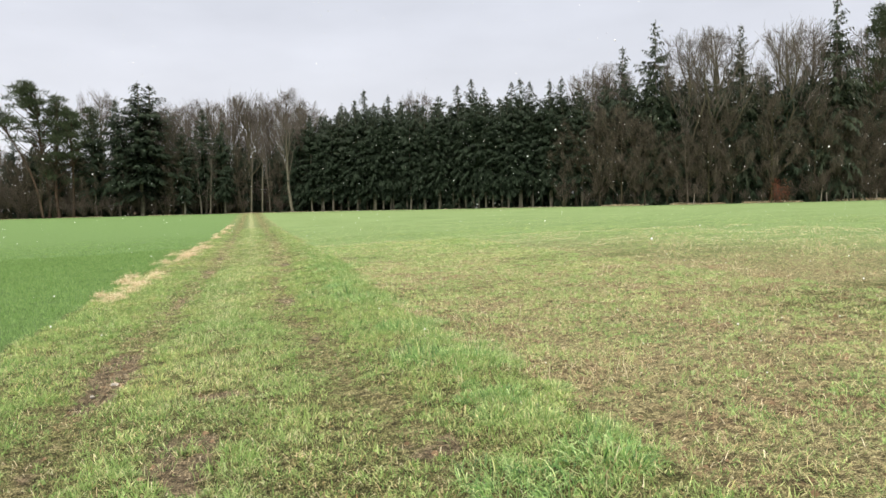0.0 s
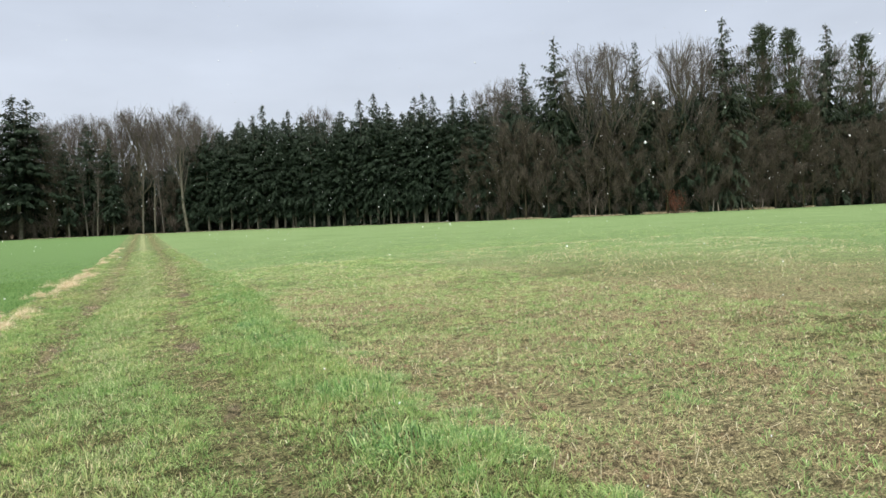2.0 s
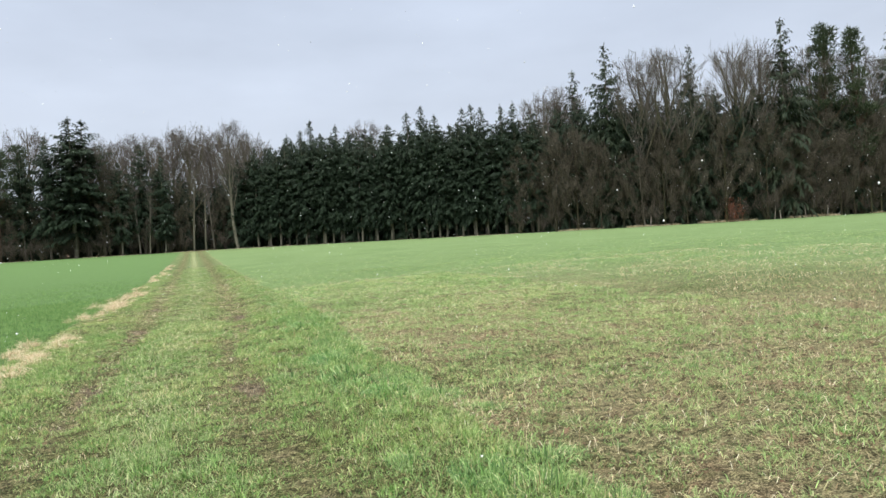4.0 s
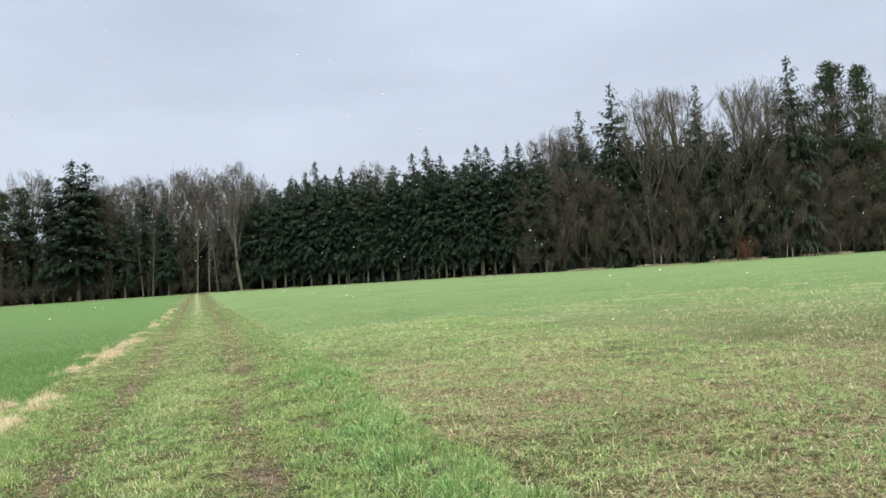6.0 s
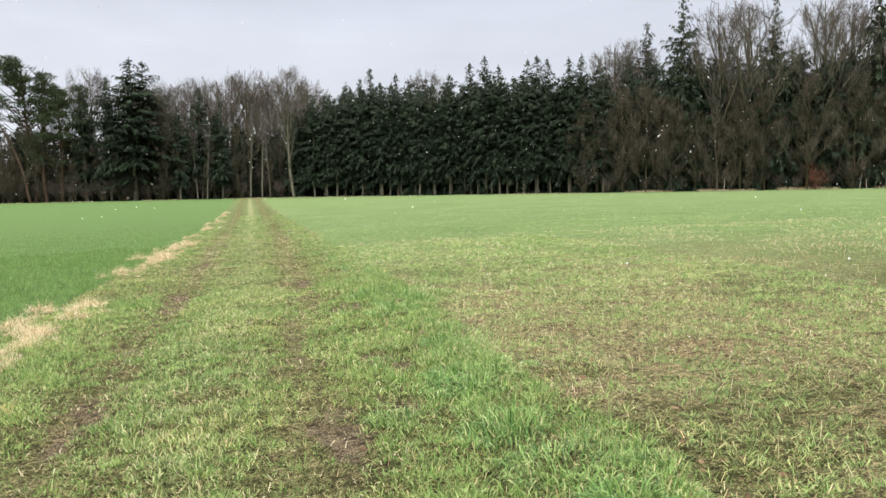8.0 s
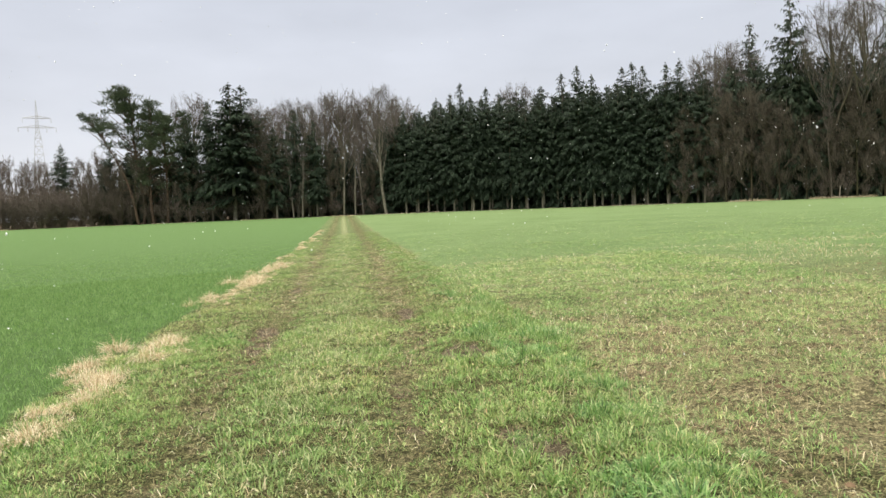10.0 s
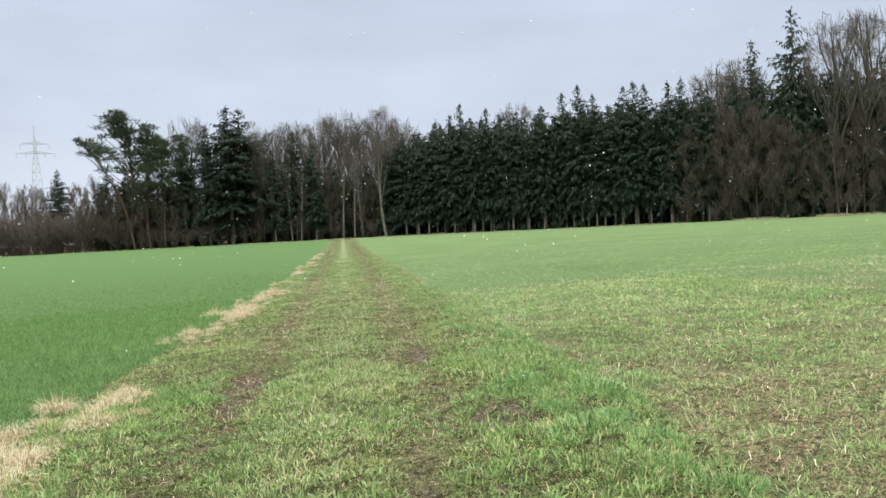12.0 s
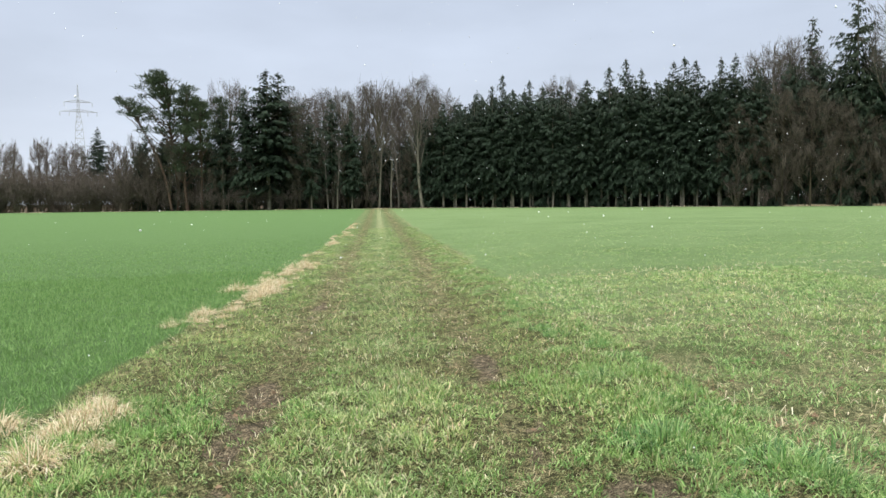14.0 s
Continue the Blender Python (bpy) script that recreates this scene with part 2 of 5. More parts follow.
M_STONE = bark_material("pale_stone", (0.30, 0.27, 0.24), (0.55, 0.52, 0.48))
M_WOOD = bark_material("weathered_wood", (0.20, 0.17, 0.14), (0.38, 0.34, 0.29))
M_SNOW, _n, _l, _b = shader("snow", 0.6)
_b.inputs["Base Color"].default_value = (0.9, 0.91, 0.93, 1)


# ---- mesh helpers ----
def mesh_from(name, verts, faces_n, material, smooth=False):
    """A mesh of separate faces with faces_n corners each, from an array of corners in order."""
    verts = np.asarray(verts, dtype=np.float32).reshape(-1, 3)
    count = len(verts) // faces_n
    me = bpy.data.meshes.new(name)
    me.vertices.add(len(verts))
    me.vertices.foreach_set("co", verts.ravel())
    me.loops.add(count * faces_n)
    me.loops.foreach_set("vertex_index", np.arange(count * faces_n, dtype=np.int32))
    me.polygons.add(count)
    me.polygons.foreach_set("loop_start", np.arange(0, count * faces_n, faces_n, dtype=np.int32))
    me.update(calc_edges=True)
    me.materials.append(material)
    return me


def mesh_indexed(name, verts, faces, material, smooth=False):
    """A mesh from an array of points and an array of faces with equal corner counts."""
    verts = np.asarray(verts, dtype=np.float32)
    faces = np.asarray(faces, dtype=np.int32)
    me = bpy.data.meshes.new(name)
    me.vertices.add(len(verts))
    me.vertices.foreach_set("co", verts.ravel())
    me.loops.add(faces.size)
    me.loops.foreach_set("vertex_index", faces.ravel())
    me.polygons.add(len(faces))
    me.polygons.foreach_set("loop_start", np.arange(0, faces.size, faces.shape[1], dtype=np.int32))
    if smooth:
        me.polygons.foreach_set("use_smooth", np.ones(len(faces), dtype=bool))
    me.update(calc_edges=True)
    me.materials.append(material)
    return me


def part_of(parent, name, me, label=""):
    ob = new(name, me)
    ob.parent = parent
    return tagged(ob, label) if label else ob


def tubes(segments, sides):
    """Tapered tubes, one for each row (p0, p1, r0, r1); points and quads."""
    s = np.asarray(segments, dtype=float)
    p0, p1, r0, r1 = s[:, :3], s[:, 3:6], s[:, 6], s[:, 7]
    d = p1 - p0
    d /= np.linalg.norm(d, axis=1)[:, None] + 1e-9
    ref = np.where(np.abs(d[:, 2:3]) > 0.9, [[1.0, 0, 0]], [[0, 0, 1.0]])
    u = np.cross(d, ref)
    u /= np.linalg.norm(u, axis=1)[:, None] + 1e-9
    v = np.cross(d, u)
    a = np.arange(sides) * 2 * np.pi / sides
    ring = u[:, None, :] * np.cos(a)[None, :, None] + v[:, None, :] * np.sin(a)[None, :, None]
    low = p0[:, None, :] + ring * r0[:, None, None]
    high = p1[:, None, :] + ring * r1[:, None, None]
    verts = np.concatenate([low, high], axis=1).reshape(-1, 3)
    i = np.arange(sides)
    quad = np.stack([i, (i + 1) % sides, (i + 1) % sides + sides, i + sides], axis=1)
    faces = (quad[None] + (np.arange(len(s)) * 2 * sides)[:, None, None]).reshape(-1, 4)
    return verts, faces


def ribbons(segments, turn):
    """Narrow tapered strips for twigs too thin to show a round section."""
    s = np.asarray(segments, dtype=float)
    p0, p1 = s[:, :3], s[:, 3:6]
    d = p1 - p0
    w = np.cross(d, turn.normal(0, 1, d.shape))
    w /= np.linalg.norm(w, axis=1)[:, None] + 1e-9
    pts = np.stack([p0 - w * s[:, 6:7], p0 + w * s[:, 6:7], p1 + w * s[:, 7:8], p1 - w * s[:, 7:8]], axis=1)
    return pts.reshape(-1, 3), np.arange(len(s) * 4).reshape(-1, 4)


def join_tubes(groups):
    vs, fs, base = [], [], 0
    for segs, sides in groups:
        if len(segs):
            v, f = tubes(segs, sides) if isinstance(sides, int) else ribbons(segs, sides)
            vs.append(v)
            fs.append(f + base)
            base += len(v)
    return np.concatenate(vs), np.concatenate(fs)


def lattice(ix, iy, seed):
    h = (ix * 374761393 + iy * 668265263 + seed * 974634777) & 0x7FFFFFFF
    h = ((h ^ (h >> 13)) * 1274126177) & 0x7FFFFFFF
    return ((h ^ (h >> 16)) & 0xFFFF) / 65535.0


def vnoise(x, y, size, seed=0):
    """Smooth noise from 0 to 1 over the plan, with the given grain in metres."""
    x, y = np.asarray(x) / size, np.asarray(y) / size
    ix, iy = np.floor(x).astype(np.int64), np.floor(y).astype(np.int64)
    fx, fy = x - ix, y - iy
    fx, fy = fx * fx * (3 - 2 * fx), fy * fy * (3 - 2 * fy)
    a, b = lattice(ix, iy, seed), lattice(ix + 1, iy, seed)
    c, d = lattice(ix, iy + 1, seed), lattice(ix + 1, iy + 1, seed)
    return (a * (1 - fx) + b * fx) * (1 - fy) + (c * (1 - fx) + d * fx) * fy


def step(a, b, x):
    t = np.clip((x - a) / (b - a), 0, 1)
    return t * t * (3 - 2 * t)


# ---- plan of the field ----
def left_rut(y):
    return np.interp(y, [4, 9, 15, 20, 30, 60], [-1.2, -1.07, -0.98, -0.8, -0.75, -0.62]) + 0.05 * np.sin(y * 1.7)


def right_rut(y):
    return np.interp(y, [3, 6, 9, 13, 16, 19.5, 28, 40], [1.4, 1.15, 0.9, 0.66, 0.72, 1.1, 1.2, 1.35]) + 0.05 * np.sin(y * 1.3 + 2)


def field_left(y):
    return np.interp(y, [0, 10, 20, 25, 28, 41, 65, 160], [-2.85, -2.72, -2.6, -2.47, -2.32, -2.05, -1.85, -1.8]) + 0.1 * (vnoise(y, y * 0, 0.7, 3) - 0.5)


def field_right(y):
    return np.interp(y, [0, 14, 20, 30, 60], [2.45, 2.35, 2.65, 2.5, 2.3]) + 0.35 * (vnoise(y, y * 0, 1.1, 4) - 0.5)


def forest_edge(x):
    return np.interp(x, [-200, 0, 20, 72, 95, 140], [162, 162, 156, 115, 108, 106])


def bump_at(x, y, cx, cy, rx, ry):
    return np.exp(-(((x - cx) / rx) ** 2 + ((y - cy) / ry) ** 2))


MUD_SPOTS = [(-1.12, 7.7, 0.27, 1.7, 1.25), (0.1, 6.5, 0.55, 0.3, 1.0), (-0.2, 4.9, 0.28, 0.9, 1.0), (1.3, 4.5, 0.3, 0.5, 0.9), (1.2, 6.2, 0.25, 0.3, 0.8),
             (0.85, 13.2, 0.3, 1.0, 0.95), (1.45, 14.9, 0.3, 0.5, 1.0), (1.3, 13.6, 0.2, 0.5, 0.85), (-1.0, 14.2, 0.27, 1.3, 0.95), (-0.85, 20.5, 0.28, 1.7, 1.05),
             (1.55, 18.1, 0.32, 0.7, 1.0), (1.2, 19.6, 0.2, 0.5, 1.0), (1.2, 21.6, 0.18, 1.0, 0.95), (1.3, 16.4, 0.25, 0.5, 0.85), (-0.8, 26.5, 0.2, 1.8, 0.8)]


def mud_at(x, y):
    m = 0.52 * rut_at(x, y) ** 2 * (1 - step(24, 45, y))
    for cx, cy, rx, ry, k in MUD_SPOTS:
        m = np.maximum(m, k * bump_at(x, y, cx, cy, rx, ry))
    return 0.9 * step(0.36, 0.72, m * (0.05 + 1.0 * vnoise(x * 1.8, y, 0.3, 8) + 0.55 * vnoise(x * 1.5, y, 0.1, 9)))


def rut_at(x, y):
    wl_, wr_ = (x - left_rut(y)) / 0.34, (x - right_rut(y)) / 0.36
    return np.maximum(np.exp(-wl_ ** 2), np.exp(-wr_ ** 2))


def height(x, y, rough=True):
    """The ground's height: a slight cross fall, wheel ruts, clods."""
    x, y = np.asarray(x, dtype=float), np.asarray(y, dtype=float)
    far = 1 - step(60, 130, np.hypot(x, y - 10))
    z = (0.0323 * 12 * np.tanh(x / 12) - 0.0091 * 25 * np.tanh((y - 10) / 25)) * far
    if rough:
        near = 1 - step(30, 60, np.hypot(x, y - 10))
        on_track = step(-2.6, -2.2, x) * (1 - step(1.7, 2.2, x))
        z = z - 0.045 * rut_at(x, y) * near
        z = z + 0.05 * (vnoise(x, y, 0.9, 1) - 0.5) * near + 0.028 * (vnoise(x, y, 0.21, 2) - 0.5) * near
        z = z + 0.05 * bump_at(x, y * 0, 2.05, 0, 0.35, 1) * near
        z = z + 0.035 * (vnoise(x, y, 0.13, 6) - 0.5) * near * step(2.2, 2.8, x)
        mud = mud_at(x, y)
        lug = np.sin((y + 0.6 * np.abs(x - left_rut(y))) * 2 * np.pi / 0.17) * np.exp(-((x - left_rut(y)) / 0.2) ** 2)
        z = z - 0.03 * mud + 0.016 * lug * mud * on_track + 0.03 * mud * (vnoise(x, y, 0.1, 12) - 0.5)
    return z


# ---- ground ----
def graded(lo, hi, fine, ratio, wide, reach, end):
    """Line places: fine steps from lo to hi, then growing to wide steps as far as reach, then to the end."""
    mid = np.arange(lo, hi + 1e-6, fine)

    def grow(start, sign, limit):
        out, s, p = [], fine, start
        while abs(p) < limit:
            s = min(s * ratio, wide) if abs(p) < reach else s * 1.5
            p += sign * s
            out.append(p)
        return np.array(out)
    return np.concatenate([grow(lo, -1, end)[::-1], mid, grow(hi, 1, end)])


def make_ground():
    xs = graded(-3.4, 4.6, 0.07, 1.08, 3.0, 150, 2600)
    ys_up = graded(2.0, 25.0, 0.075, 1.06, 2.0, 190, 2600)
    ys = np.concatenate([[-2600, -900, -300, -100, -40, -15, -6, -2, 0, 1.0], ys_up[ys_up >= 2.0]])
    gx, gy = np.meshgrid(xs, ys)
    gz = height(gx, gy)
    nx, ny = len(xs), len(ys)
    idx = np.arange(nx * ny).reshape(ny, nx)
    faces = np.stack([idx[:-1, :-1], idx[:-1, 1:], idx[1:, 1:], idx[1:, :-1]], axis=-1).reshape(-1, 4)
    me = mesh_indexed("ground", np.stack([gx, gy, gz], axis=-1).reshape(-1, 3), faces, M_GROUND, True)
    x, y = gx.ravel(), gy.ravel()
    fl, fr = field_left(y), field_right(y)
    mud = mud_at(x, y)
    rut = rut_at(x, y)
    track = step(-0.1, 0.1, x - fl) * (1 - step(-0.2, 0.2, x - fr))
    thatch = track * (0.85 - 0.26 * rut) + (1 - step(-0.2, 0.2, x - fr)) * (1 - track) * 0.8
    thatch = np.where(x > fr, 0.36 + 0.5 * (vnoise(x, y, 0.7, 21) - 0.5) + 0.5 * (vnoise(x, y, 4, 22) - 0.5), thatch)
    dry = np.exp(-((x - fl - 0.2) / 0.16) ** 2) * step(10, 16, y) * step(0.35, 0.65, vnoise(x, y, 0.8, 23)) * 0.38
    far_l = step(0.06, -0.06, x - fl)
    far_r = step(-0.1, 0.3, x - fr) * 0.95 * step(6, 24, np.hypot(x, y - 9))
    wood = step(-0.6, 1.0, y - forest_edge(x))
    strip_far = track * step(30, 70, y)
    thatch = np.clip(thatch + 0.3 * strip_far * (1 - 0.9 * rut), 0, 1)
    centre = np.exp(-((x - (left_rut(y) + right_rut(y)) / 2) / 0.42) ** 2)
    dry = np.maximum(dry, 0.55 * centre * step(24, 60, y) * (1 - rut))
    band = np.maximum(np.exp(-((x - left_rut(y)) / 0.42) ** 2), np.exp(-((x - right_rut(y) - 0.1) / 0.5) ** 2))
    far_r = np.maximum(far_r, (0.55 - 0.5 * band) * step(18, 50, y) * track)
    cover = np.stack([thatch, np.clip(mud, 0, 1), dry, np.ones_like(x)], axis=1).astype(np.float32)
    field = np.stack([far_l, far_r, wood, np.ones_like(x)], axis=1).astype(np.float32)
    for name, data in (("cover", cover), ("field", field)):
        layer = me.color_attributes.new(name, "FLOAT_COLOR", "POINT")
        layer.data.foreach_set("color", data.ravel())
    return tagged(new("ground", me), "flat farm field with a grassy two-rut track, thin crop and bare muddy soil", "field", kind="structure")


ground = make_ground()


# ---- grass and crop ----
rng = np.random.default_rng(7)


def blades(x, y, tall, wide, lean, segments=2, sink=0.006, base=None):
    """Grass blades rooted at (x, y): bent, tapered strips of two or three faces; triangles by corners."""
    n = len(x)
    z = (height(x, y) if base is None else base) - sink
    a = rng.uniform(0, 2 * np.pi, n)
    out = np.stack([np.cos(a), np.sin(a), np.zeros(n)], axis=1)
    b = rng.uniform(0, 2 * np.pi, n)
    side = np.stack([np.cos(b), np.sin(b), np.zeros(n)], axis=1) * (wide / 2)[:, None]
    root = np.stack([x, y, z], axis=1)
    up = np.array([0, 0, 1.0])
    top = root + up * (tall * np.cos(lean))[:, None] + out * (tall * np.sin(lean))[:, None]
    if segments == 1:
        return np.stack([root - side, root + side, top], axis=1).reshape(-1, 3)
    m = root + up * (tall * 0.62 * np.cos(lean * 0.5))[:, None] + out * (tall * 0.5 * np.sin(lean * 0.5))[:, None]
    s2 = side * 0.75
    t1 = np.stack([root - side, root + side, m + s2], axis=1)
    t2 = np.stack([root - side, m + s2, m - s2], axis=1)
    t3 = np.stack([m - s2, m + s2, top], axis=1)
    return np.stack([t1, t2, t3], axis=1).reshape(-1, 3)


def blade_mesh(name, tris, material):
    """One mesh of blades; corners of one blade are merged so that each blade is one island."""
    return mesh_from(name, tris, 3, material)


def blade_strip(name, x, y, tall, wide, lean, material, base=None):
    """Blades of five points and three faces each."""
    n = len(x)
    c = blades(x, y, tall, wide, lean, base=base).reshape(n, 9, 3)
    pts = np.stack([c[:, 0], c[:, 1], c[:, 2], c[:, 5], c[:, 8]], axis=1).reshape(-1, 3)
    f = np.array([[0, 1, 2], [0, 2, 3], [3, 2, 4]])
    faces = (f[None] + (np.arange(n) * 5)[:, None, None]).reshape(-1, 3)
    return mesh_indexed(name, pts, faces, material)


def scatter(count, x0, x1, y0, y1, power=1.0):
    """Places in a stretch of the plan, thicker towards y0 when power is over 1."""
    x = rng.uniform(x0, x1, count)
    y = y0 + (y1 - y0) * rng.uniform(0, 1, count) ** power
    return x, y


def on_centre(x, y):
    """Which places lie on the paler strip between the ruts, with a ragged border."""
    c = (left_rut(y) + right_rut(y)) / 2 - 0.05
    return rng.uniform(0, 1, len(x)) < 0.9 * np.exp(-((x - c) / 0.5) ** 2) * step(0.25, 0.6, vnoise(x, y, 0.6, 39) + 0.15)


def tufts(name, cx, cy, per, radius, tall, wide, tone, material, label, category, flop=0.9, curved=True, sag=0.52):
    """Many small tufts: blades spring from a common root and arch outwards; each tuft keeps one tone."""
    i = np.repeat(np.arange(len(cx)), per)
    n = len(i)
    a = rng.uniform(0, 2 * np.pi, n)
    k = np.sqrt(rng.uniform(0, 1, n))
    x, y = cx[i] + np.cos(a) * k * radius[i], cy[i] + np.sin(a) * k * radius[i]
    d = a + rng.normal(0, 0.8, n)
    lean = np.clip(sag + flop * k + rng.normal(0, 0.4, n), 0.05, 1.65)
    h = tall[i] * rng.uniform(0.45, 1.1, n)
    b = rng.uniform(0, 2 * np.pi, n)
    side = np.stack([np.cos(b), np.sin(b), np.zeros(n)], axis=1) * (wide[i] * rng.uniform(0.6, 1.2, n) / 2)[:, None]
    out = np.stack([np.cos(d), np.sin(d), np.zeros(n)], axis=1)
    up = np.array([0, 0, 1.0])
    root = np.stack([x, y, height(x, y) - 0.006], axis=1)
    mid = root + up * (h * 0.58 * np.cos(lean * 0.6))[:, None] + out * (h * 0.58 * np.sin(lean * 0.6))[:, None]
    end = mid + up * (h * 0.45 * np.cos(lean * 1.35))[:, None] + out * (h * 0.45 * np.sin(lean * 1.35))[:, None]
    if curved:
        pts = np.stack([root - side, root + side, mid + side * 0.8, mid - side * 0.8, end], axis=1).reshape(-1, 3)
        f = np.array([[0, 1, 2], [0, 2, 3], [3, 2, 4]])
    else:
        pts = np.stack([root - side, root + side, end], axis=1).reshape(-1, 3)
        f = np.array([[0, 1, 2]])
    c = 5 if curved else 3
    me = mesh_indexed(name, pts, (f[None] + (np.arange(n) * c)[:, None, None]).reshape(-1, 3), material)
    layer = me.attributes.new("tone", "FLOAT", "POINT")
    layer.data.foreach_set("value", np.repeat(np.clip(tone[i] + rng.normal(0, 0.1, n), 0, 1), c).astype(np.float32))
    return tagged(new(name, me), label, category, kind="stuff")


def track_grass():
    for lo, hi, count, per, curved in ((2.6, 21, 34000, 11, True), (21, 62, 26000, 8, False)):
        x, y = scatter(count, -2.8, 2.7, lo, hi, 1.0 if curved else 1.25)
        fl, fr = field_left(y), field_right(y)
        rut, mud = rut_at(x, y), mud_at(x, y)
        clump = vnoise(x, y, 0.5, 31) * 0.35 + vnoise(x, y, 0.15, 32) * 0.65
        p = (0.4 + 0.8 * step(0.36, 0.62, clump)) * (1 - 0.72 * rut) * (1 - 0.8 * step(0.15, 0.8, mud))
        keep = (x > fl + 0.05) & (x < fr) & (rng.uniform(0, 1, len(x)) < p)
        x, y, rut, clump = x[keep], y[keep], rut[keep], clump[keep]
        n = len(x)
        far = np.maximum(y - 9, 0)
        size = rng.uniform(0.4, 1.0, n) ** 1.3
        tall = (0.045 + 0.075 * size) * (0.55 + 0.75 * clump) * (1 - 0.45 * rut) * (1 - 0.6 * step(30, 60, y))
        radius = (0.018 + 0.045 * size) * (1 + 0.02 * far)
        wide = rng.uniform(0.004, 0.0075, n) * (1 + far * (0.05 if curved else 0.06))
        centre = np.exp(-((x - (left_rut(y) + right_rut(y)) / 2) / 0.55) ** 2)
        tone = np.clip(0.1 + 0.62 * vnoise(x, y, 0.75, 33) + 0.06 * centre - 0.1 * rut + rng.normal(0, 0.17, n), 0, 1)
        mid = on_centre(x, y)
        for pick, material, words in ((~mid, M_TRACK_GRASS, "short trampled green grass tufts growing over the track"), (mid, M_CENTRE, "pale yellowish grass tufts on the track's middle strip")):
            tufts("track_grass", x[pick], y[pick], per, radius[pick], tall[pick], wide[pick], tone[pick], material, words, "grass", curved=curved)


def turf():
    """Short leaves pressed to the ground between the taller blades."""
    xa, ya = scatter(330000, -2.75, 2.75, 2.6, 25, 1.0)
    xb, yb = scatter(90000, -2.75, 2.75, 25, 58, 1.3)
    x, y = np.concatenate([xa, xb]), np.concatenate([ya, yb])
    p = (1.25 - 0.98 * rut_at(x, y)) * (0.05 + 1.2 * step(0.35, 0.7, vnoise(x, y, 0.24, 37))) * (1 - 0.95 * step(0.1, 0.6, mud_at(x, y)))
    keep = (x > field_left(y) + 0.02) & (x < field_right(y) + 0.15) & (rng.uniform(0, 1.25, len(x)) < p)
    x, y = x[keep], y[keep]
    dist = np.maximum(y - 12, 0)
    mid = on_centre(x, y)
    for pick, material, words in ((~mid, M_TRACK_GRASS, "low trodden turf of green grass leaves"), (mid, M_CENTRE, "low pale yellowish turf between the ruts")):
        n = int(pick.sum())
        leaves = blades(x[pick], y[pick], rng.uniform(0.025, 0.075, n), rng.uniform(0.0032, 0.006, n) * (1 + dist[pick] * 0.06), rng.uniform(0.9, 1.52, n), 1)
        me = blade_mesh("turf", leaves, material)
        shade = np.clip(0.15 + 0.6 * vnoise(x[pick], y[pick], 0.5, 38) + rng.normal(0, 0.15, n), 0, 1)
        me.attributes.new("tone", "FLOAT", "POINT").data.foreach_set("value", np.repeat(shade, 3).astype(np.float32))
        tagged(new("turf", me), words, "grass", kind="stuff")


def loose_straw():
    x, y = scatter(17000, -2.5, 2.5, 2.6, 40, 1.3)
    keep = vnoise(x, y, 0.7, 35) > 0.38
    x, y = x[keep], y[keep]
    me = blade_strip("loose_straw", x, y, rng.uniform(0.03, 0.10, len(x)), rng.uniform(0.002, 0.004, len(x)) * (1 + 0.04 * y), rng.uniform(1.1, 1.54, len(x)), M_STRAW)
    tagged(new("loose_straw", me), "withered pale grass blades lying in the track", "grass", kind="stuff")


def dense_crop():
    xa, ya = scatter(190000, -24, -1.7, 8.5, 62, 1.4)
    xb, yb = scatter(110000, -9.5, -1.9, 9.0, 34, 1.0)
    x, y = np.concatenate([xa, xb]), np.concatenate([ya, yb])
    keep = (x < field_left(y) - 0.02) & (x > -3 - (y - 5) * 0.62) & (rng.uniform(0, 1, len(x)) > step(26, 64, y))
    x, y = x[keep], y[keep]
    dist = np.maximum(np.hypot(x, y) - 10, 0)
    tall = rng.uniform(0.035, 0.12, len(x)) * (0.6 + 0.8 * vnoise(x, y, 0.25, 47)) * (1 - 0.7 * step(25, 60, y))
    wide = rng.uniform(0.006, 0.011, len(x)) * (1 + dist * 0.05)
    me = blade_mesh("dense_crop", blades(x, y, tall, wide, rng.uniform(0.1, 1.1, len(x)), 1), M_CROP_L)
    tagged(new("dense_crop", me), "dense bright green young cereal crop beside the track", "crop", kind="stuff")


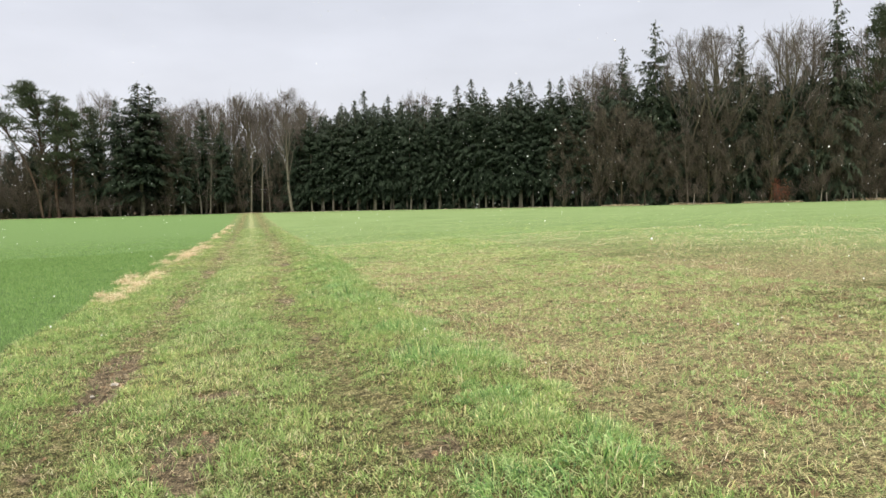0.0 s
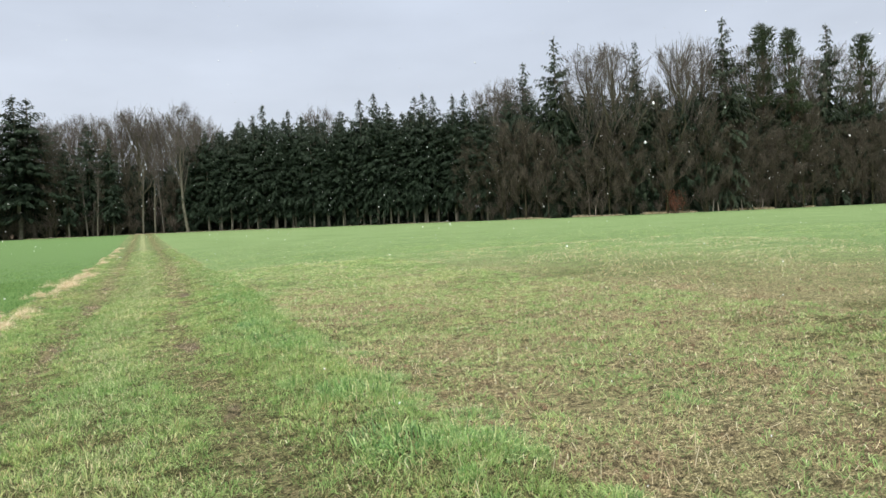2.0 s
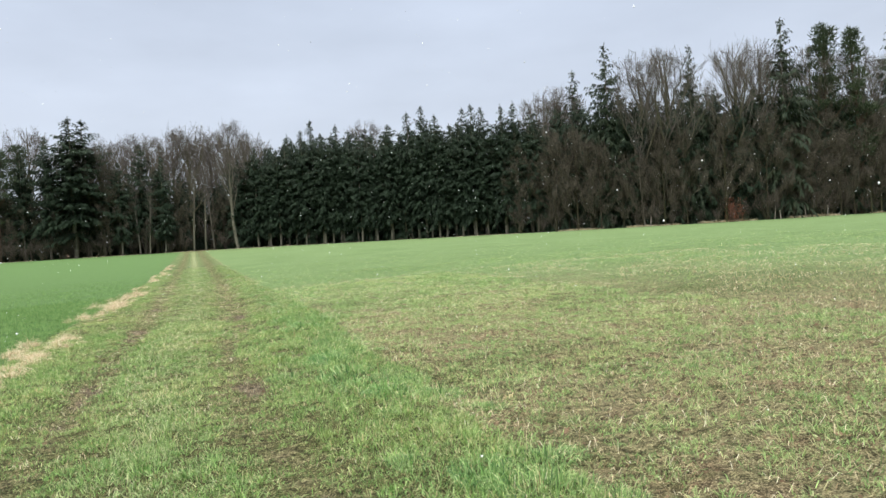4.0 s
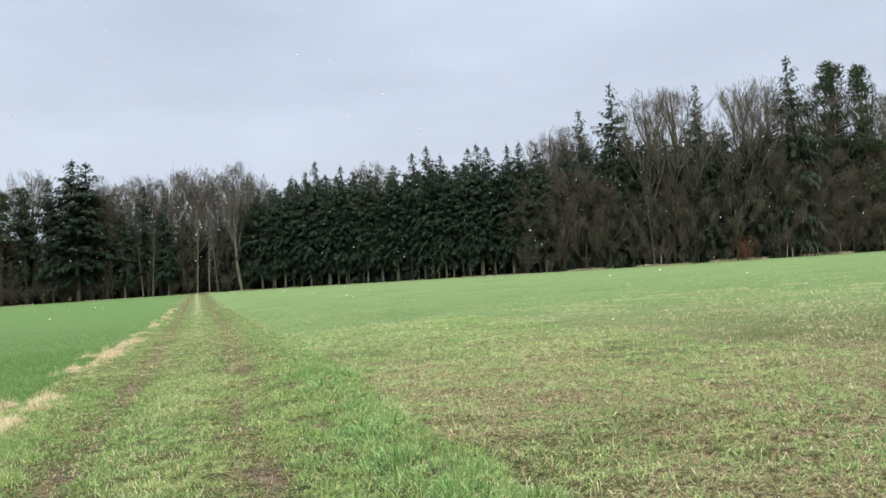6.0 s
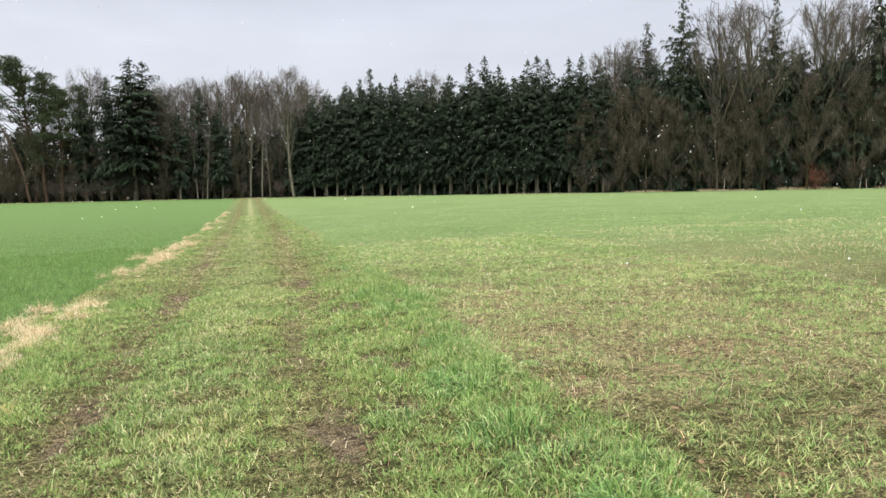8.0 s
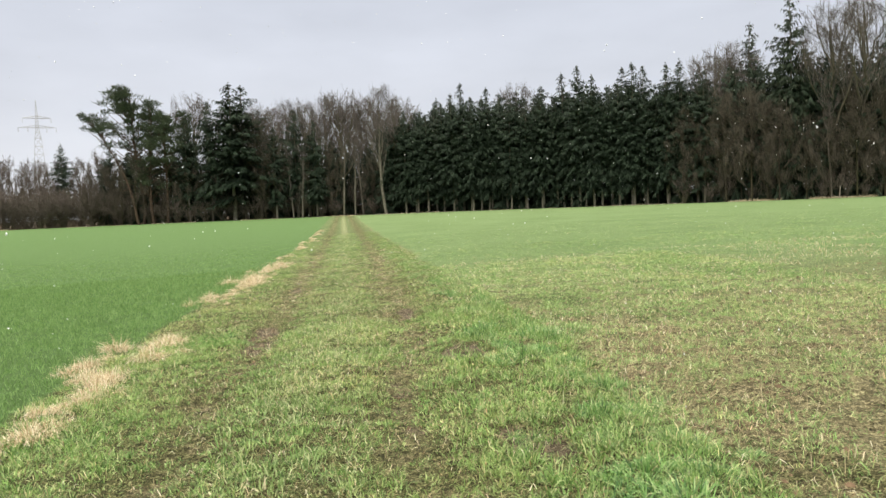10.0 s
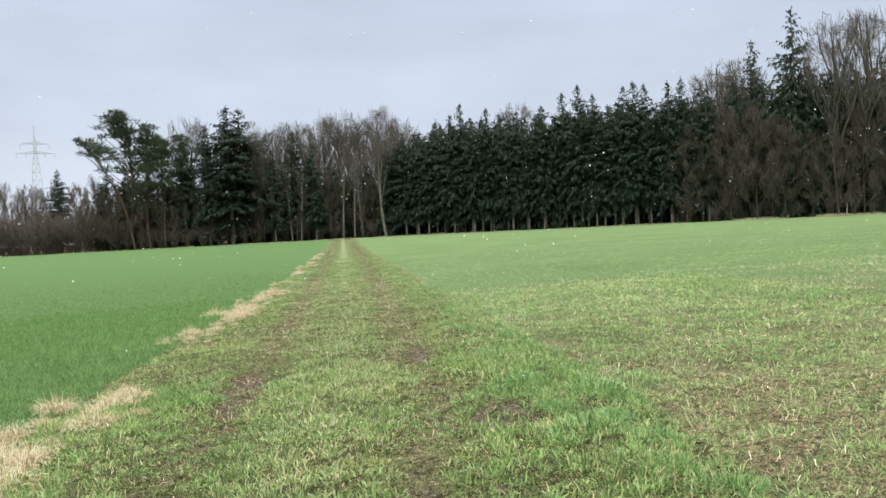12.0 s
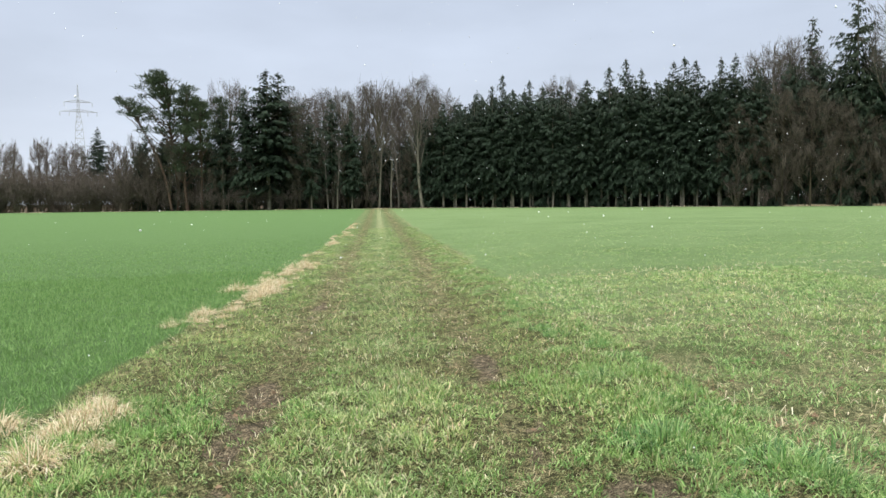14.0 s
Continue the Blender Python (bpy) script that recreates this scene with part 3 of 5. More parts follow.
def thin_crop():
    for lo, hi, x1, count, per, curved in ((2.5, 29, 8.5, 29000, 8, True), (2.5, 36, 18, 42000, 6, False), (2.5, 56, 36, 62000, 6, False)):
        x, y = scatter(count, 2.1, x1, lo, hi, 1.0 if x1 < 20 else 1.2)
        if not curved:
            out = (x > 8.5) | (y > 29) if x1 < 20 else (x > 18) | (y > 36)
            x, y = x[out], y[out]
        cover = vnoise(x, y, 0.42, 41) * 0.4 + vnoise(x, y, 1.9, 42) * 0.25 + vnoise(x, y, 0.16, 43) * 0.35
        p = (0.3 + 0.2 * step(14, 28, np.hypot(x, y - 8)) + 0.9 * step(0.4, 0.6, cover)) * (1 - 0.85 * step(30, 56, np.hypot(x, y)))
        keep = (x > field_right(y) - 0.15) & (x < 3.5 + y * 1.15) & (rng.uniform(0, 1, len(x)) < p)
        x, y = x[keep], y[keep]
        n = len(x)
        far = np.maximum(np.hypot(x, y - 10) - 7, 0)
        size = rng.uniform(0.3, 1.0, n)
        tall = (0.045 + 0.07 * size) * (1 - 0.4 * step(24, 50, y))
        tone = np.clip(0.1 + 0.62 * vnoise(x, y, 0.9, 44) + rng.normal(0, 0.17, n), 0, 1)
        tufts("thin_crop", x, y, per, (0.02 + 0.05 * size) * (1 + 0.03 * far), tall, rng.uniform(0.004, 0.007, n) * (1 + far * 0.065), tone, M_CROP_R,
              "thin patchy young cereal crop on brown soil", "crop", flop=1.0, curved=curved, sag=0.75)


def stubble():
    """Pale cut stalks still standing on the field's border and here and there in the soil."""
    xa, ya = scatter(650, 1.7, 3.6, 2.6, 24, 1.0)
    xb, yb = scatter(700, 3.0, 14, 2.6, 26, 1.0)
    x, y = np.concatenate([xa, xb]), np.concatenate([ya, yb])
    keep = vnoise(x, y, 0.8, 55) > 0.42
    x, y = x[keep], y[keep]
    n = len(x)
    foot = height(x, y)
    a, tilt, ln = rng.uniform(0, 6.28, n), np.abs(rng.normal(0.1, 0.45, n)), rng.uniform(0.05, 0.14, n)
    segs = np.stack([x, y, foot - 0.01, x + np.cos(a) * np.sin(tilt) * ln, y + np.sin(a) * np.sin(tilt) * ln, foot + np.cos(tilt) * ln,
                     rng.uniform(0.0016, 0.003, n), rng.uniform(0.0012, 0.0022, n)], axis=1)
    v, f = tubes(segs, 3)
    tagged(new("stubble", mesh_indexed("stubble", v, f, M_STRAW)), "pale cut straw stalks standing in the soil", "stubble", kind="stuff")


def straw_litter():
    x, y = scatter(42000, 2.3, 22, 2.6, 30, 1.3)
    keep = (x > field_right(y)) & (x < 3.5 + y * 1.1) & (vnoise(x, y, 1.2, 51) > 0.38)
    x, y = x[keep], y[keep]
    me = blade_strip("straw_litter", x, y, rng.uniform(0.03, 0.12, len(x)), rng.uniform(0.0022, 0.0045, len(x)) * (1 + 0.06 * y), rng.uniform(1.15, 1.54, len(x)), M_STRAW)
    tagged(new("straw_litter", me), "pale straw stubble bits lying on the soil", "straw", kind="stuff")


def clods():
    """Small lumps of soil on the bare places."""
    x, y = scatter(16000, -1.6, 14, 2.6, 24, 1.3)
    mud = mud_at(x, y)
    keep = ((x > field_right(y)) & (x < 3.5 + y * 1.1) & (vnoise(x, y, 0.55, 41) < 0.6)) | (mud > 0.3)
    x, y = x[keep], y[keep]
    n = len(x)
    base = np.array([(1, 0, 0), (0.3, 0.95, 0), (-0.8, 0.6, 0), (-0.8, -0.6, 0), (0.3, -0.95, 0), (0.1, 0.1, 0.7)])
    tri = np.array([[0, 1, 5], [1, 2, 5], [2, 3, 5], [3, 4, 5], [4, 0, 5]])
    size = 0.006 + 0.03 * rng.uniform(0, 1, n) ** 2.5
    a = rng.uniform(0, 6.28, n)
    jit = rng.uniform(0.6, 1.3, (n, 6, 3))
    p = base[None] * jit * size[:, None, None]
    rx = p[:, :, 0] * np.cos(a)[:, None] - p[:, :, 1] * np.sin(a)[:, None]
    ry = p[:, :, 0] * np.sin(a)[:, None] + p[:, :, 1] * np.cos(a)[:, None]
    pts = np.stack([rx + x[:, None], ry + y[:, None], p[:, :, 2] + (height(x, y) - 0.004)[:, None]], axis=2).reshape(-1, 3)
    faces = (tri[None] + (np.arange(n) * 6)[:, None, None]).reshape(-1, 3)
    soil = bark_material("soil_lumps", (0.08, 0.052, 0.03), (0.22, 0.15, 0.095))
    tagged(new("soil_lumps", mesh_indexed("soil_lumps", pts, faces, soil)), "small crumbly lumps of brown soil", "soil", kind="stuff")


def tussock_mesh(seed, radius, tall, count, material, tone=0.4, flop=1.0):
    """One tussock: fine blades in three bends that rise from the root and hang over outwards."""
    g = np.random.default_rng(seed)
    n = count
    k = np.sqrt(g.uniform(0, 1, n))
    a = g.uniform(0, 2 * np.pi, n)
    lobe = 1 + 0.25 * np.sin(2 * a + seed) + 0.15 * np.sin(3 * a + 2 * seed)
    x, y = radius * k * lobe * np.cos(a), radius * k * lobe * np.sin(a)
    h = tall * g.uniform(0.5, 1.15, n) * (1.15 - 0.45 * k)
    lean = np.clip(g.normal(0.5, 0.42, n) + flop * 0.55 * k, 0.02, 1.4)
    d = a + g.normal(0, 1.1, n)
    out = np.stack([np.cos(d), np.sin(d), np.zeros(n)], axis=1)
    b = d + np.pi / 2 + g.normal(0, 0.6, n)
    side = np.stack([np.cos(b), np.sin(b), np.zeros(n)], axis=1) * (g.uniform(0.003, 0.006, n) / 2)[:, None]
    up = np.array([0, 0, 1.0])
    p = np.stack([x, y, np.full(n, -0.03)], axis=1)
    rows = [p - side, p + side]
    for bend, share, thin in ((0.5, 0.45, 0.95), (1.4, 0.35, 0.7)):
        t = np.minimum(lean * bend, 1.9)
        p = p + (up * np.cos(t)[:, None] + out * np.sin(t)[:, None]) * (h * share + (0.02 if share > 0.4 else 0))[:, None]
        rows += [p - side * thin, p + side * thin]
    t = np.minimum(lean * 2.3, 2.5)
    rows.append(p + (up * np.cos(t)[:, None] + out * np.sin(t)[:, None]) * (h * 0.35)[:, None])
    pts = np.stack(rows, axis=1).reshape(-1, 3)
    f = np.array([[0, 1, 3], [0, 3, 2], [2, 3, 5], [2, 5, 4], [4, 5, 6]])
    me = mesh_indexed("grass_tussock", pts, (f[None] + (np.arange(n) * 7)[:, None, None]).reshape(-1, 3), material)
    hue = np.repeat(np.clip(tone + g.normal(0, 0.22, n), 0, 1), 7).astype(np.float32)
    me.attributes.new("tone", "FLOAT", "POINT").data.foreach_set("value", hue)
    return me


def tussocks():
    kinds = [tussock_mesh(60 + i, 0.13 + 0.05 * (i % 3), 0.10 + 0.025 * (i % 2), 430, M_LUSH, (0.12, 0.55, 0.4, 0.75, 0.22, 0.62)[i], 1.5) for i in range(6)]
    g = random.Random(5)
    spots = [(1.85, 14.04, 1.1), (1.92, 8.77, 1.0), (1.93, 6.82, 1.3), (2.1, 5.2, 1.25), (2.13, 3.76, 1.4), (1.6, 3.7, 1.1), (1.85, 13.6, 1.5), (1.85, 12.7, 1.2), (1.95, 12.0, 1.2),
             (1.98, 11.4, 1.3), (1.97, 17.3, 1.2), (2.3, 6.5, 1.0), (1.9, 19.0, 1.3), (2.4, 18.4, 1.3), (2.85, 18.7, 1.1), (2.04, 15.2, 1.0)]
    y = 3.4
    while y < 44:
        spots.append((2.05 + g.gauss(0, 0.24) + (0.15 if 16 < y < 24 else 0), y, g.uniform(0.5, 1.05) * (1.0 if y < 24 else 0.8)))
        y += g.uniform(0.16, 0.42) * (1 + max(0, y - 20) * 0.03)
    for i, (x, y, s) in enumerate(spots):
        s = s * 1.35 if i < 16 else s * 1.15
        ob = new("grass_tussock", kinds[(0, 4, 2)[i % 3] if i < 16 else g.randrange(6)])
        ob.matrix_basis = pose(x, y, float(height(x, y)), 0, 0, g.uniform(0, 360)) @ Matrix.Diagonal((s, s, s * g.uniform(0.6, 1.1), 1))
        tagged(ob, "lush green grass tussock at the edge of the track", "grass tussock", "tussocks beside the track")


def dry_tufts():
    kinds = [tussock_mesh(80 + i, 0.13, 0.22, 320, M_STRAW, flop=1.7) for i in range(4)]
    g = random.Random(9)
    y = 10.0
    n = 0
    while y < 75:
        dense = float(vnoise(np.array([y]), np.array([0.0]), 2.2, 71)[0])
        if dense < (0.52 if y < 13 else 0.45):
            y += 0.3
            continue
        s = g.uniform(0.35, 1.2) * (0.6 + 0.8 * dense) * (1 if y < 30 else 0.85)
        x = float(field_left(np.array(y))) + 0.24 + g.gauss(0, 0.24)
        ob = new("dry_grass_tuft", kinds[n % 4])
        ob.matrix_basis = pose(x, y, float(height(x, y)), 0, 0, g.uniform(0, 360)) @ Matrix.Diagonal((s, s, s * g.uniform(0.6, 1.0), 1))
        tagged(ob, "bleached dry straw-coloured grass tuft on the crop's border", "grass tuft", "dry tufts along the track")
        n += 1
        y += g.uniform(0.08, 0.4) * (1.5 - dense) * (1 + max(0, y - 25) * 0.06)


track_grass()
turf()
loose_straw()
dense_crop()
thin_crop()
straw_litter()
stubble()
clods()
tussocks()
dry_tufts()


# ---- trees ----
def spruce(name, label, seed, crown_base, radius, needles, whorl=0.42, thin=1.0, group="forest edge spruces", drop=0.35, spray=1.0, taper=0.3, point=1.35):
    """A spruce 20 m tall with whorls of drooping branches set with needle sprays."""
    g = np.random.default_rng(seed)
    h = 20.0
    tree = tagged(new(name), label, "spruce tree", group)
    segs, p, k = [], np.array([0.0, 0, 0]), 10
    for i in range(k):
        q = np.array([g.normal(0, 0.04), g.normal(0, 0.04), h * (i + 1) / k])
        segs.append((*p, *q, 0.17 * (1 - i / k) ** 0.8 + 0.015, 0.17 * (1 - (i + 1) / k) ** 0.8 + 0.012))
        p = q
    limbs, tris = [], []
    z = crown_base
    while z < h - 0.3:
        f = (z - crown_base) / (h - crown_base)
        reach = radius * min(1.0, (1 - f) / taper) ** point * (0.75 + 0.5 * g.uniform()) + 0.1
        if f < 0.15:
            reach *= 0.75 + f * 1.6
        for _ in range(int(round((6 if f < 0.8 else 5) * thin))):
            a = g.uniform(0, 2 * np.pi)
            length = reach * g.uniform(0.6, 1.15)
            rise = math.tan(radians(-14 + 42 * f + g.normal(0, 7)))
            sag = drop * length * (1 - f)
            dx, dy = math.cos(a), math.sin(a)
            limbs.append((0, 0, z, dx * length * 0.9, dy * length * 0.9, z + rise * length * 0.9 - sag * 0.81, 0.03, 0.008))
            n = max(2, int(length / 0.25))
            s = (np.arange(n) + g.uniform(0.2, 1.0, n)) / n
            base = np.stack([dx * length * s, dy * length * s, z + rise * length * s - sag * s * s], axis=1)
            for turn, size in ((0.75, 1.0), (-0.75, 1.0), (0.0, 0.8)):
                b = a + turn + g.normal(0, 0.3, n)
                ln = size * (0.3 + 0.5 * (1 - 0.6 * s) * min(1, length / 1.8) + 0.15 * g.uniform(size=n)) * (1 - 0.55 * f) * spray
                fall = g.uniform(0.4, 1.5, n) if turn else g.uniform(0.7, 1.9, n)
                d = np.stack([np.cos(b), np.sin(b), -fall], axis=1)
                w = np.stack([-np.sin(b), np.cos(b), g.normal(0, 0.5, n)], axis=1) * (0.05 + 0.09 * ln)[:, None]
                tip = base + d * ln[:, None]
                tris.append(np.stack([base + w, base - w, tip], axis=1).reshape(-1, 3))
        z += whorl * g.uniform(0.75, 1.25) * (1 - 0.35 * f)
    # leader with short upright sprays
    n = 12
    zz = np.linspace(h - 1.0, h, n)
    a = g.uniform(0, 6.28, n)
    base = np.stack([np.zeros(n), np.zeros(n), zz], axis=1)
    ln = 0.35 * (h + 0.35 - zz)
    tip = base + np.stack([np.cos(a) * ln, np.sin(a) * ln, 0.3 * ln + 0.05], axis=1)
    w = np.stack([-np.sin(a) * 0.05, np.cos(a) * 0.05, np.full(n, 0.05)], axis=1)
    tris.append(np.stack([base + w, base - w, tip], axis=1).reshape(-1, 3))
    v, f = tubes(segs, 7)
    part_of(tree, "trunk", mesh_indexed("trunk", v, f, M_BARK_PALE, True), "pale grey-brown straight trunk")
    v, f = ribbons(limbs, g)
    part_of(tree, "limb", mesh_indexed("limb", v, f, M_BARK))["kind"] = "stuff"
    part_of(tree, "crown", mesh_from("crown", np.concatenate(tris), 3, needles), "dark green hanging needle sprays")
    return tree


def bare_tree(name, label, seed, fork, twig_mat, bark, spread=0.5, limbs=7, depth=3, twig_r=0.012, lean=0.0, group="bare trees", category="tree", stems=1, kids=(6, 6, 5), fine=3):
    """A leafless tree 20 m tall: trunk, ascending limbs, branches and twigs."""
    g = np.random.default_rng(seed)
    h = 20.0
    tree = tagged(new(name), label, category, group)
    levels = [[], [], [], []]

    def wander(p, d, length, r, level):
        n = 5 if level < 2 else 3
        q = p.copy()
        spots = []
        for i in range(n):
            d = d + g.normal(0, 0.10 + 0.02 * level, 3) + np.array([0, 0, 0.10 if level < 3 else 0.06])
            d = d / np.linalg.norm(d)
            e = q + d * length / n
            ra, rb = r * (1 - 0.75 * i / n), r * (1 - 0.75 * (i + 1) / n)
            levels[min(level, 3)].append((*q, *e, ra, rb))
            spots.append((e, d, rb))
            q = e
        return spots

    def child(d, angle):
        ref = np.cross(d, g.normal(0, 1, 3))
        ref /= np.linalg.norm(ref) + 1e-9
        return d * math.cos(angle) + ref * math.sin(angle)

    def grow(p, d, length, r, level):
        spots = wander(p, d, length, r, level)
        if level >= depth:
            return
        count = kids[min(level - 1, len(kids) - 1)]
        for i in range(count):
            e, dd, rr = spots[min(len(spots) - 1, max(0, int(g.uniform(0.5, len(spots) + 0.3))))]
            grow(e, child(dd, g.uniform(0.3, 0.7)), length * g.uniform(0.42, 0.66), max(rr * 0.6, twig_r), level + 1)

    for s in range(stems):
        start = np.array([g.normal(0, 0.7), g.normal(0, 0.7), -0.1]) if stems > 1 else np.array([0.0, 0, -0.1])
        d = np.array([lean + (g.normal(0, 0.25) if stems > 1 else g.normal(0, 0.03)), g.normal(0, 0.25) if stems > 1 else g.normal(0, 0.03), 1.0])
        d /= np.linalg.norm(d)
        r0 = 0.3 if stems == 1 else 0.12
        p = start
        n = 6
        points = []
        for i in range(n):
            e = p + d * (h * fork / n)
            levels[0].append((*p, *e, r0 * (1.15 - 0.45 * i / n), r0 * (1.15 - 0.45 * (i + 1) / n)))
            p = e
            points.append(p)
            d = d + np.array([g.normal(0, 0.04) - lean * 0.1, g.normal(0, 0.04), 0.03])
            d /= np.linalg.norm(d)
        grow(p, d, h * (1 - fork) * 0.62, r0 * 0.62, 1)
        for i in range(limbs):
            e = points[max(1, min(n - 1, int(n - 1 - abs(g.normal(0, 2.0 if limbs > 11 else 1.0)))))] if i > 2 else p
            a = i * 2.4 + g.uniform(-0.4, 0.4)
            tilt = spread * g.uniform(0.5, 1.25)
            dd = np.array([math.cos(a) * math.sin(tilt), math.sin(a) * math.sin(tilt), math.cos(tilt)])
            grow(e, dd, h * (1 - fork) * g.uniform(0.45, 0.7), r0 * g.uniform(0.3, 0.5), 1)
    top = float(np.percentile([row[5] for row in levels[min(depth, 3)]], 99)) + 0.3
    levels = [[tuple(c * h / top if k < 6 else c for k, c in enumerate(row)) for row in lev] for lev in levels]
    levels = [[row for row in lev if row[5] < h + 0.1 and math.hypot(row[3], row[4]) < 6.2] for lev in levels]
    # fine twigs at the ends
    ends = np.array(levels[min(depth, 3)])
    tw = []
    for row in ends:
        d = row[3:6] - row[:3]
        ln = np.linalg.norm(d)
        for _ in range(fine):
            c = child(d / (ln + 1e-9), g.uniform(0.3, 0.8)) + np.array([0, 0, 0.12])
            root = row[:3] + d * g.uniform(0.1, 1.0)
            tw.append((*root, *(root + c * g.uniform(0.3, 0.75)), twig_r * 0.8, twig_r * 0.35))
    v, f = join_tubes([(levels[0], 8 if stems == 1 else 4), (levels[1], 4 if stems == 1 else 3)])
    part_of(tree, "trunk", mesh_indexed("trunk", v, f, bark, True), "grey-brown trunk and limbs")
    v, f = join_tubes([(levels[2], 3), (levels[3], g), (tw, g)])
    part_of(tree, "crown", mesh_indexed("crown", v, f, twig_mat), "fine leafless twigs")
    return tree


def broom_tree(name, label, seed, twig_mat, bark, fork=0.3, low=0.36, width=0.2, limbs=12, kids=(9, 7, 6), twig_r=0.012, trunk_r=0.3, lean=0.0, group="bare trees", lowest=-0.1):
    """A leafless tree 20 m tall: limbs sweep up like a broom and end in a rounded haze of fine twigs."""
    g = np.random.default_rng(seed)
    h = 20.0
    tree = tagged(new(name), label, "tree", group)
    centre = np.array([lean * h * 0.6, 0, h * (low + 1) / 2])
    axes = np.array([width * h, width * h, h * (1 - low) / 2])
    lump = g.uniform(0, 6.28, 3)

    def inside(p):
        """Draws points back within the crown's uneven outline."""
        q = (p - centre) / axes
        az = np.arctan2(q[:, 1], q[:, 0])
        edge = 0.9 + 0.1 * np.sin(3 * az + lump[0]) * np.sin(4 * q[:, 2] + lump[1]) + g.uniform(-0.22, 0.14, len(p))
        r = np.linalg.norm(q, axis=1)
        return np.where((r > edge)[:, None], centre + q * (edge / (r + 1e-9))[:, None] * axes, p)

    s = np.linspace(0, 1, 9)
    stem = np.stack([lean * h * s * 0.78 + 0.12 * np.sin(s * 4 + seed) * s, 0.12 * np.sin(s * 5 + 2 * seed) * s, s * h * 0.78 - 0.1], axis=1)
    rs = trunk_r * (1.12 - 0.92 * s)
    thick = [(*stem[i], *stem[i + 1], rs[i], rs[i + 1]) for i in range(8)]
    t = np.linspace(0, 1, 7)[:, None]
    lines = []
    for j in range(limbs):
        f = fork + (0.66 - fork) * ((j + g.uniform(0, 1)) / limbs)
        k = min(7, int(f / 0.78 * 8))
        a0 = stem[k] + (stem[k + 1] - stem[k]) * (f / 0.78 * 8 - k)
        az, up = j * 2.4 + g.uniform(-0.5, 0.5), min(0.98, lowest + (1 - lowest) * (j + g.uniform(-1, 2)) / limbs)
        up = max(up, -0.95)
        flat = math.sqrt(1 - up * up)
        a2 = centre + axes * np.array([flat * math.cos(az), flat * math.sin(az), up]) * g.uniform(0.75, 0.95)
        a2[2] = max(a2[2], a0[2] + 1.0)
        ln = np.linalg.norm(a2 - a0)
        a1 = a0 + (a2 - a0) * 0.4 + np.array([0, 0, -0.06 * ln])
        pts = (1 - t) ** 2 * a0 + 2 * t * (1 - t) * a1 + t ** 2 * a2
        pts[1:-1] += g.normal(0, 0.02 * ln, (5, 3))
        r0 = trunk_r * (0.2 + 0.025 * ln)
        thick += [(*pts[i], *pts[i + 1], r0 * (1 - 0.13 * i), r0 * (1 - 0.13 * (i + 1))) for i in range(6)]
        lines.append(pts)
    lines.append(stem[[4, 5, 6, 7, 8, 8, 8]] + np.array([0, 0, 1.0]) * np.array([0, 0, 0, 0, 0, 0.08, 0.16])[:, None] * h)
    thick.append((*lines[-1][4], *lines[-1][6], rs[-1], 0.02))
    lines = np.array(lines)
    fine = []
    for level, count in enumerate(kids):
        m, k = lines.shape[0], lines.shape[1] - 1
        i = np.repeat(np.arange(m), count)
        n = len(i)
        f = g.uniform(0.25 if level == 0 else 0.12, 1.0, n)
        j = np.minimum((f * k).astype(int), k - 1)
        p0, p1 = lines[i, j], lines[i, j + 1]
        base = p0 + (p1 - p0) * (f * k - j)[:, None]
        along = lines[i, -1] - lines[i, 0]
        ln = np.linalg.norm(along, axis=1)
        d = along / (ln[:, None] + 1e-9)
        side = np.cross(d, g.normal(0, 1, (n, 3)))
        side /= np.linalg.norm(side, axis=1)[:, None] + 1e-9
        d = d + side * g.uniform(0.3, 0.75, n)[:, None] + np.array([0, 0, 0.22])
        d /= np.linalg.norm(d, axis=1)[:, None]
        reach = np.maximum(ln * g.uniform(0.38, 0.62, n) * (1.2 - 0.55 * f), 0.7)
        end = inside(base + d * reach[:, None])
        bend = (base + end) / 2 + np.array([0, 0, -0.05]) * reach[:, None] + g.normal(0, 0.03, (n, 3)) * reach[:, None]
        r = twig_r * (3.2, 1.7, 1.0)[level]
        if level < 2:
            lines = np.stack([base, bend, end], axis=1)
            fine.append(np.concatenate([base, bend, np.full((n, 1), r), np.full((n, 1), r * 0.75)], axis=1))
            fine.append(np.concatenate([bend, end, np.full((n, 1), r * 0.75), np.full((n, 1), r * 0.4)], axis=1))
        else:
            fine.append(np.concatenate([base, end, np.full((n, 1), r), np.full((n, 1), r * 0.35)], axis=1))
    v, f = tubes(thick, 6)
    part_of(tree, "trunk", mesh_indexed("trunk", v, f, bark, True), "grey-brown trunk and limbs")
    v, f = ribbons(np.concatenate(fine), g)
    part_of(tree, "crown", mesh_indexed("crown", v, f, twig_mat), "fine leafless twigs")
    return tree


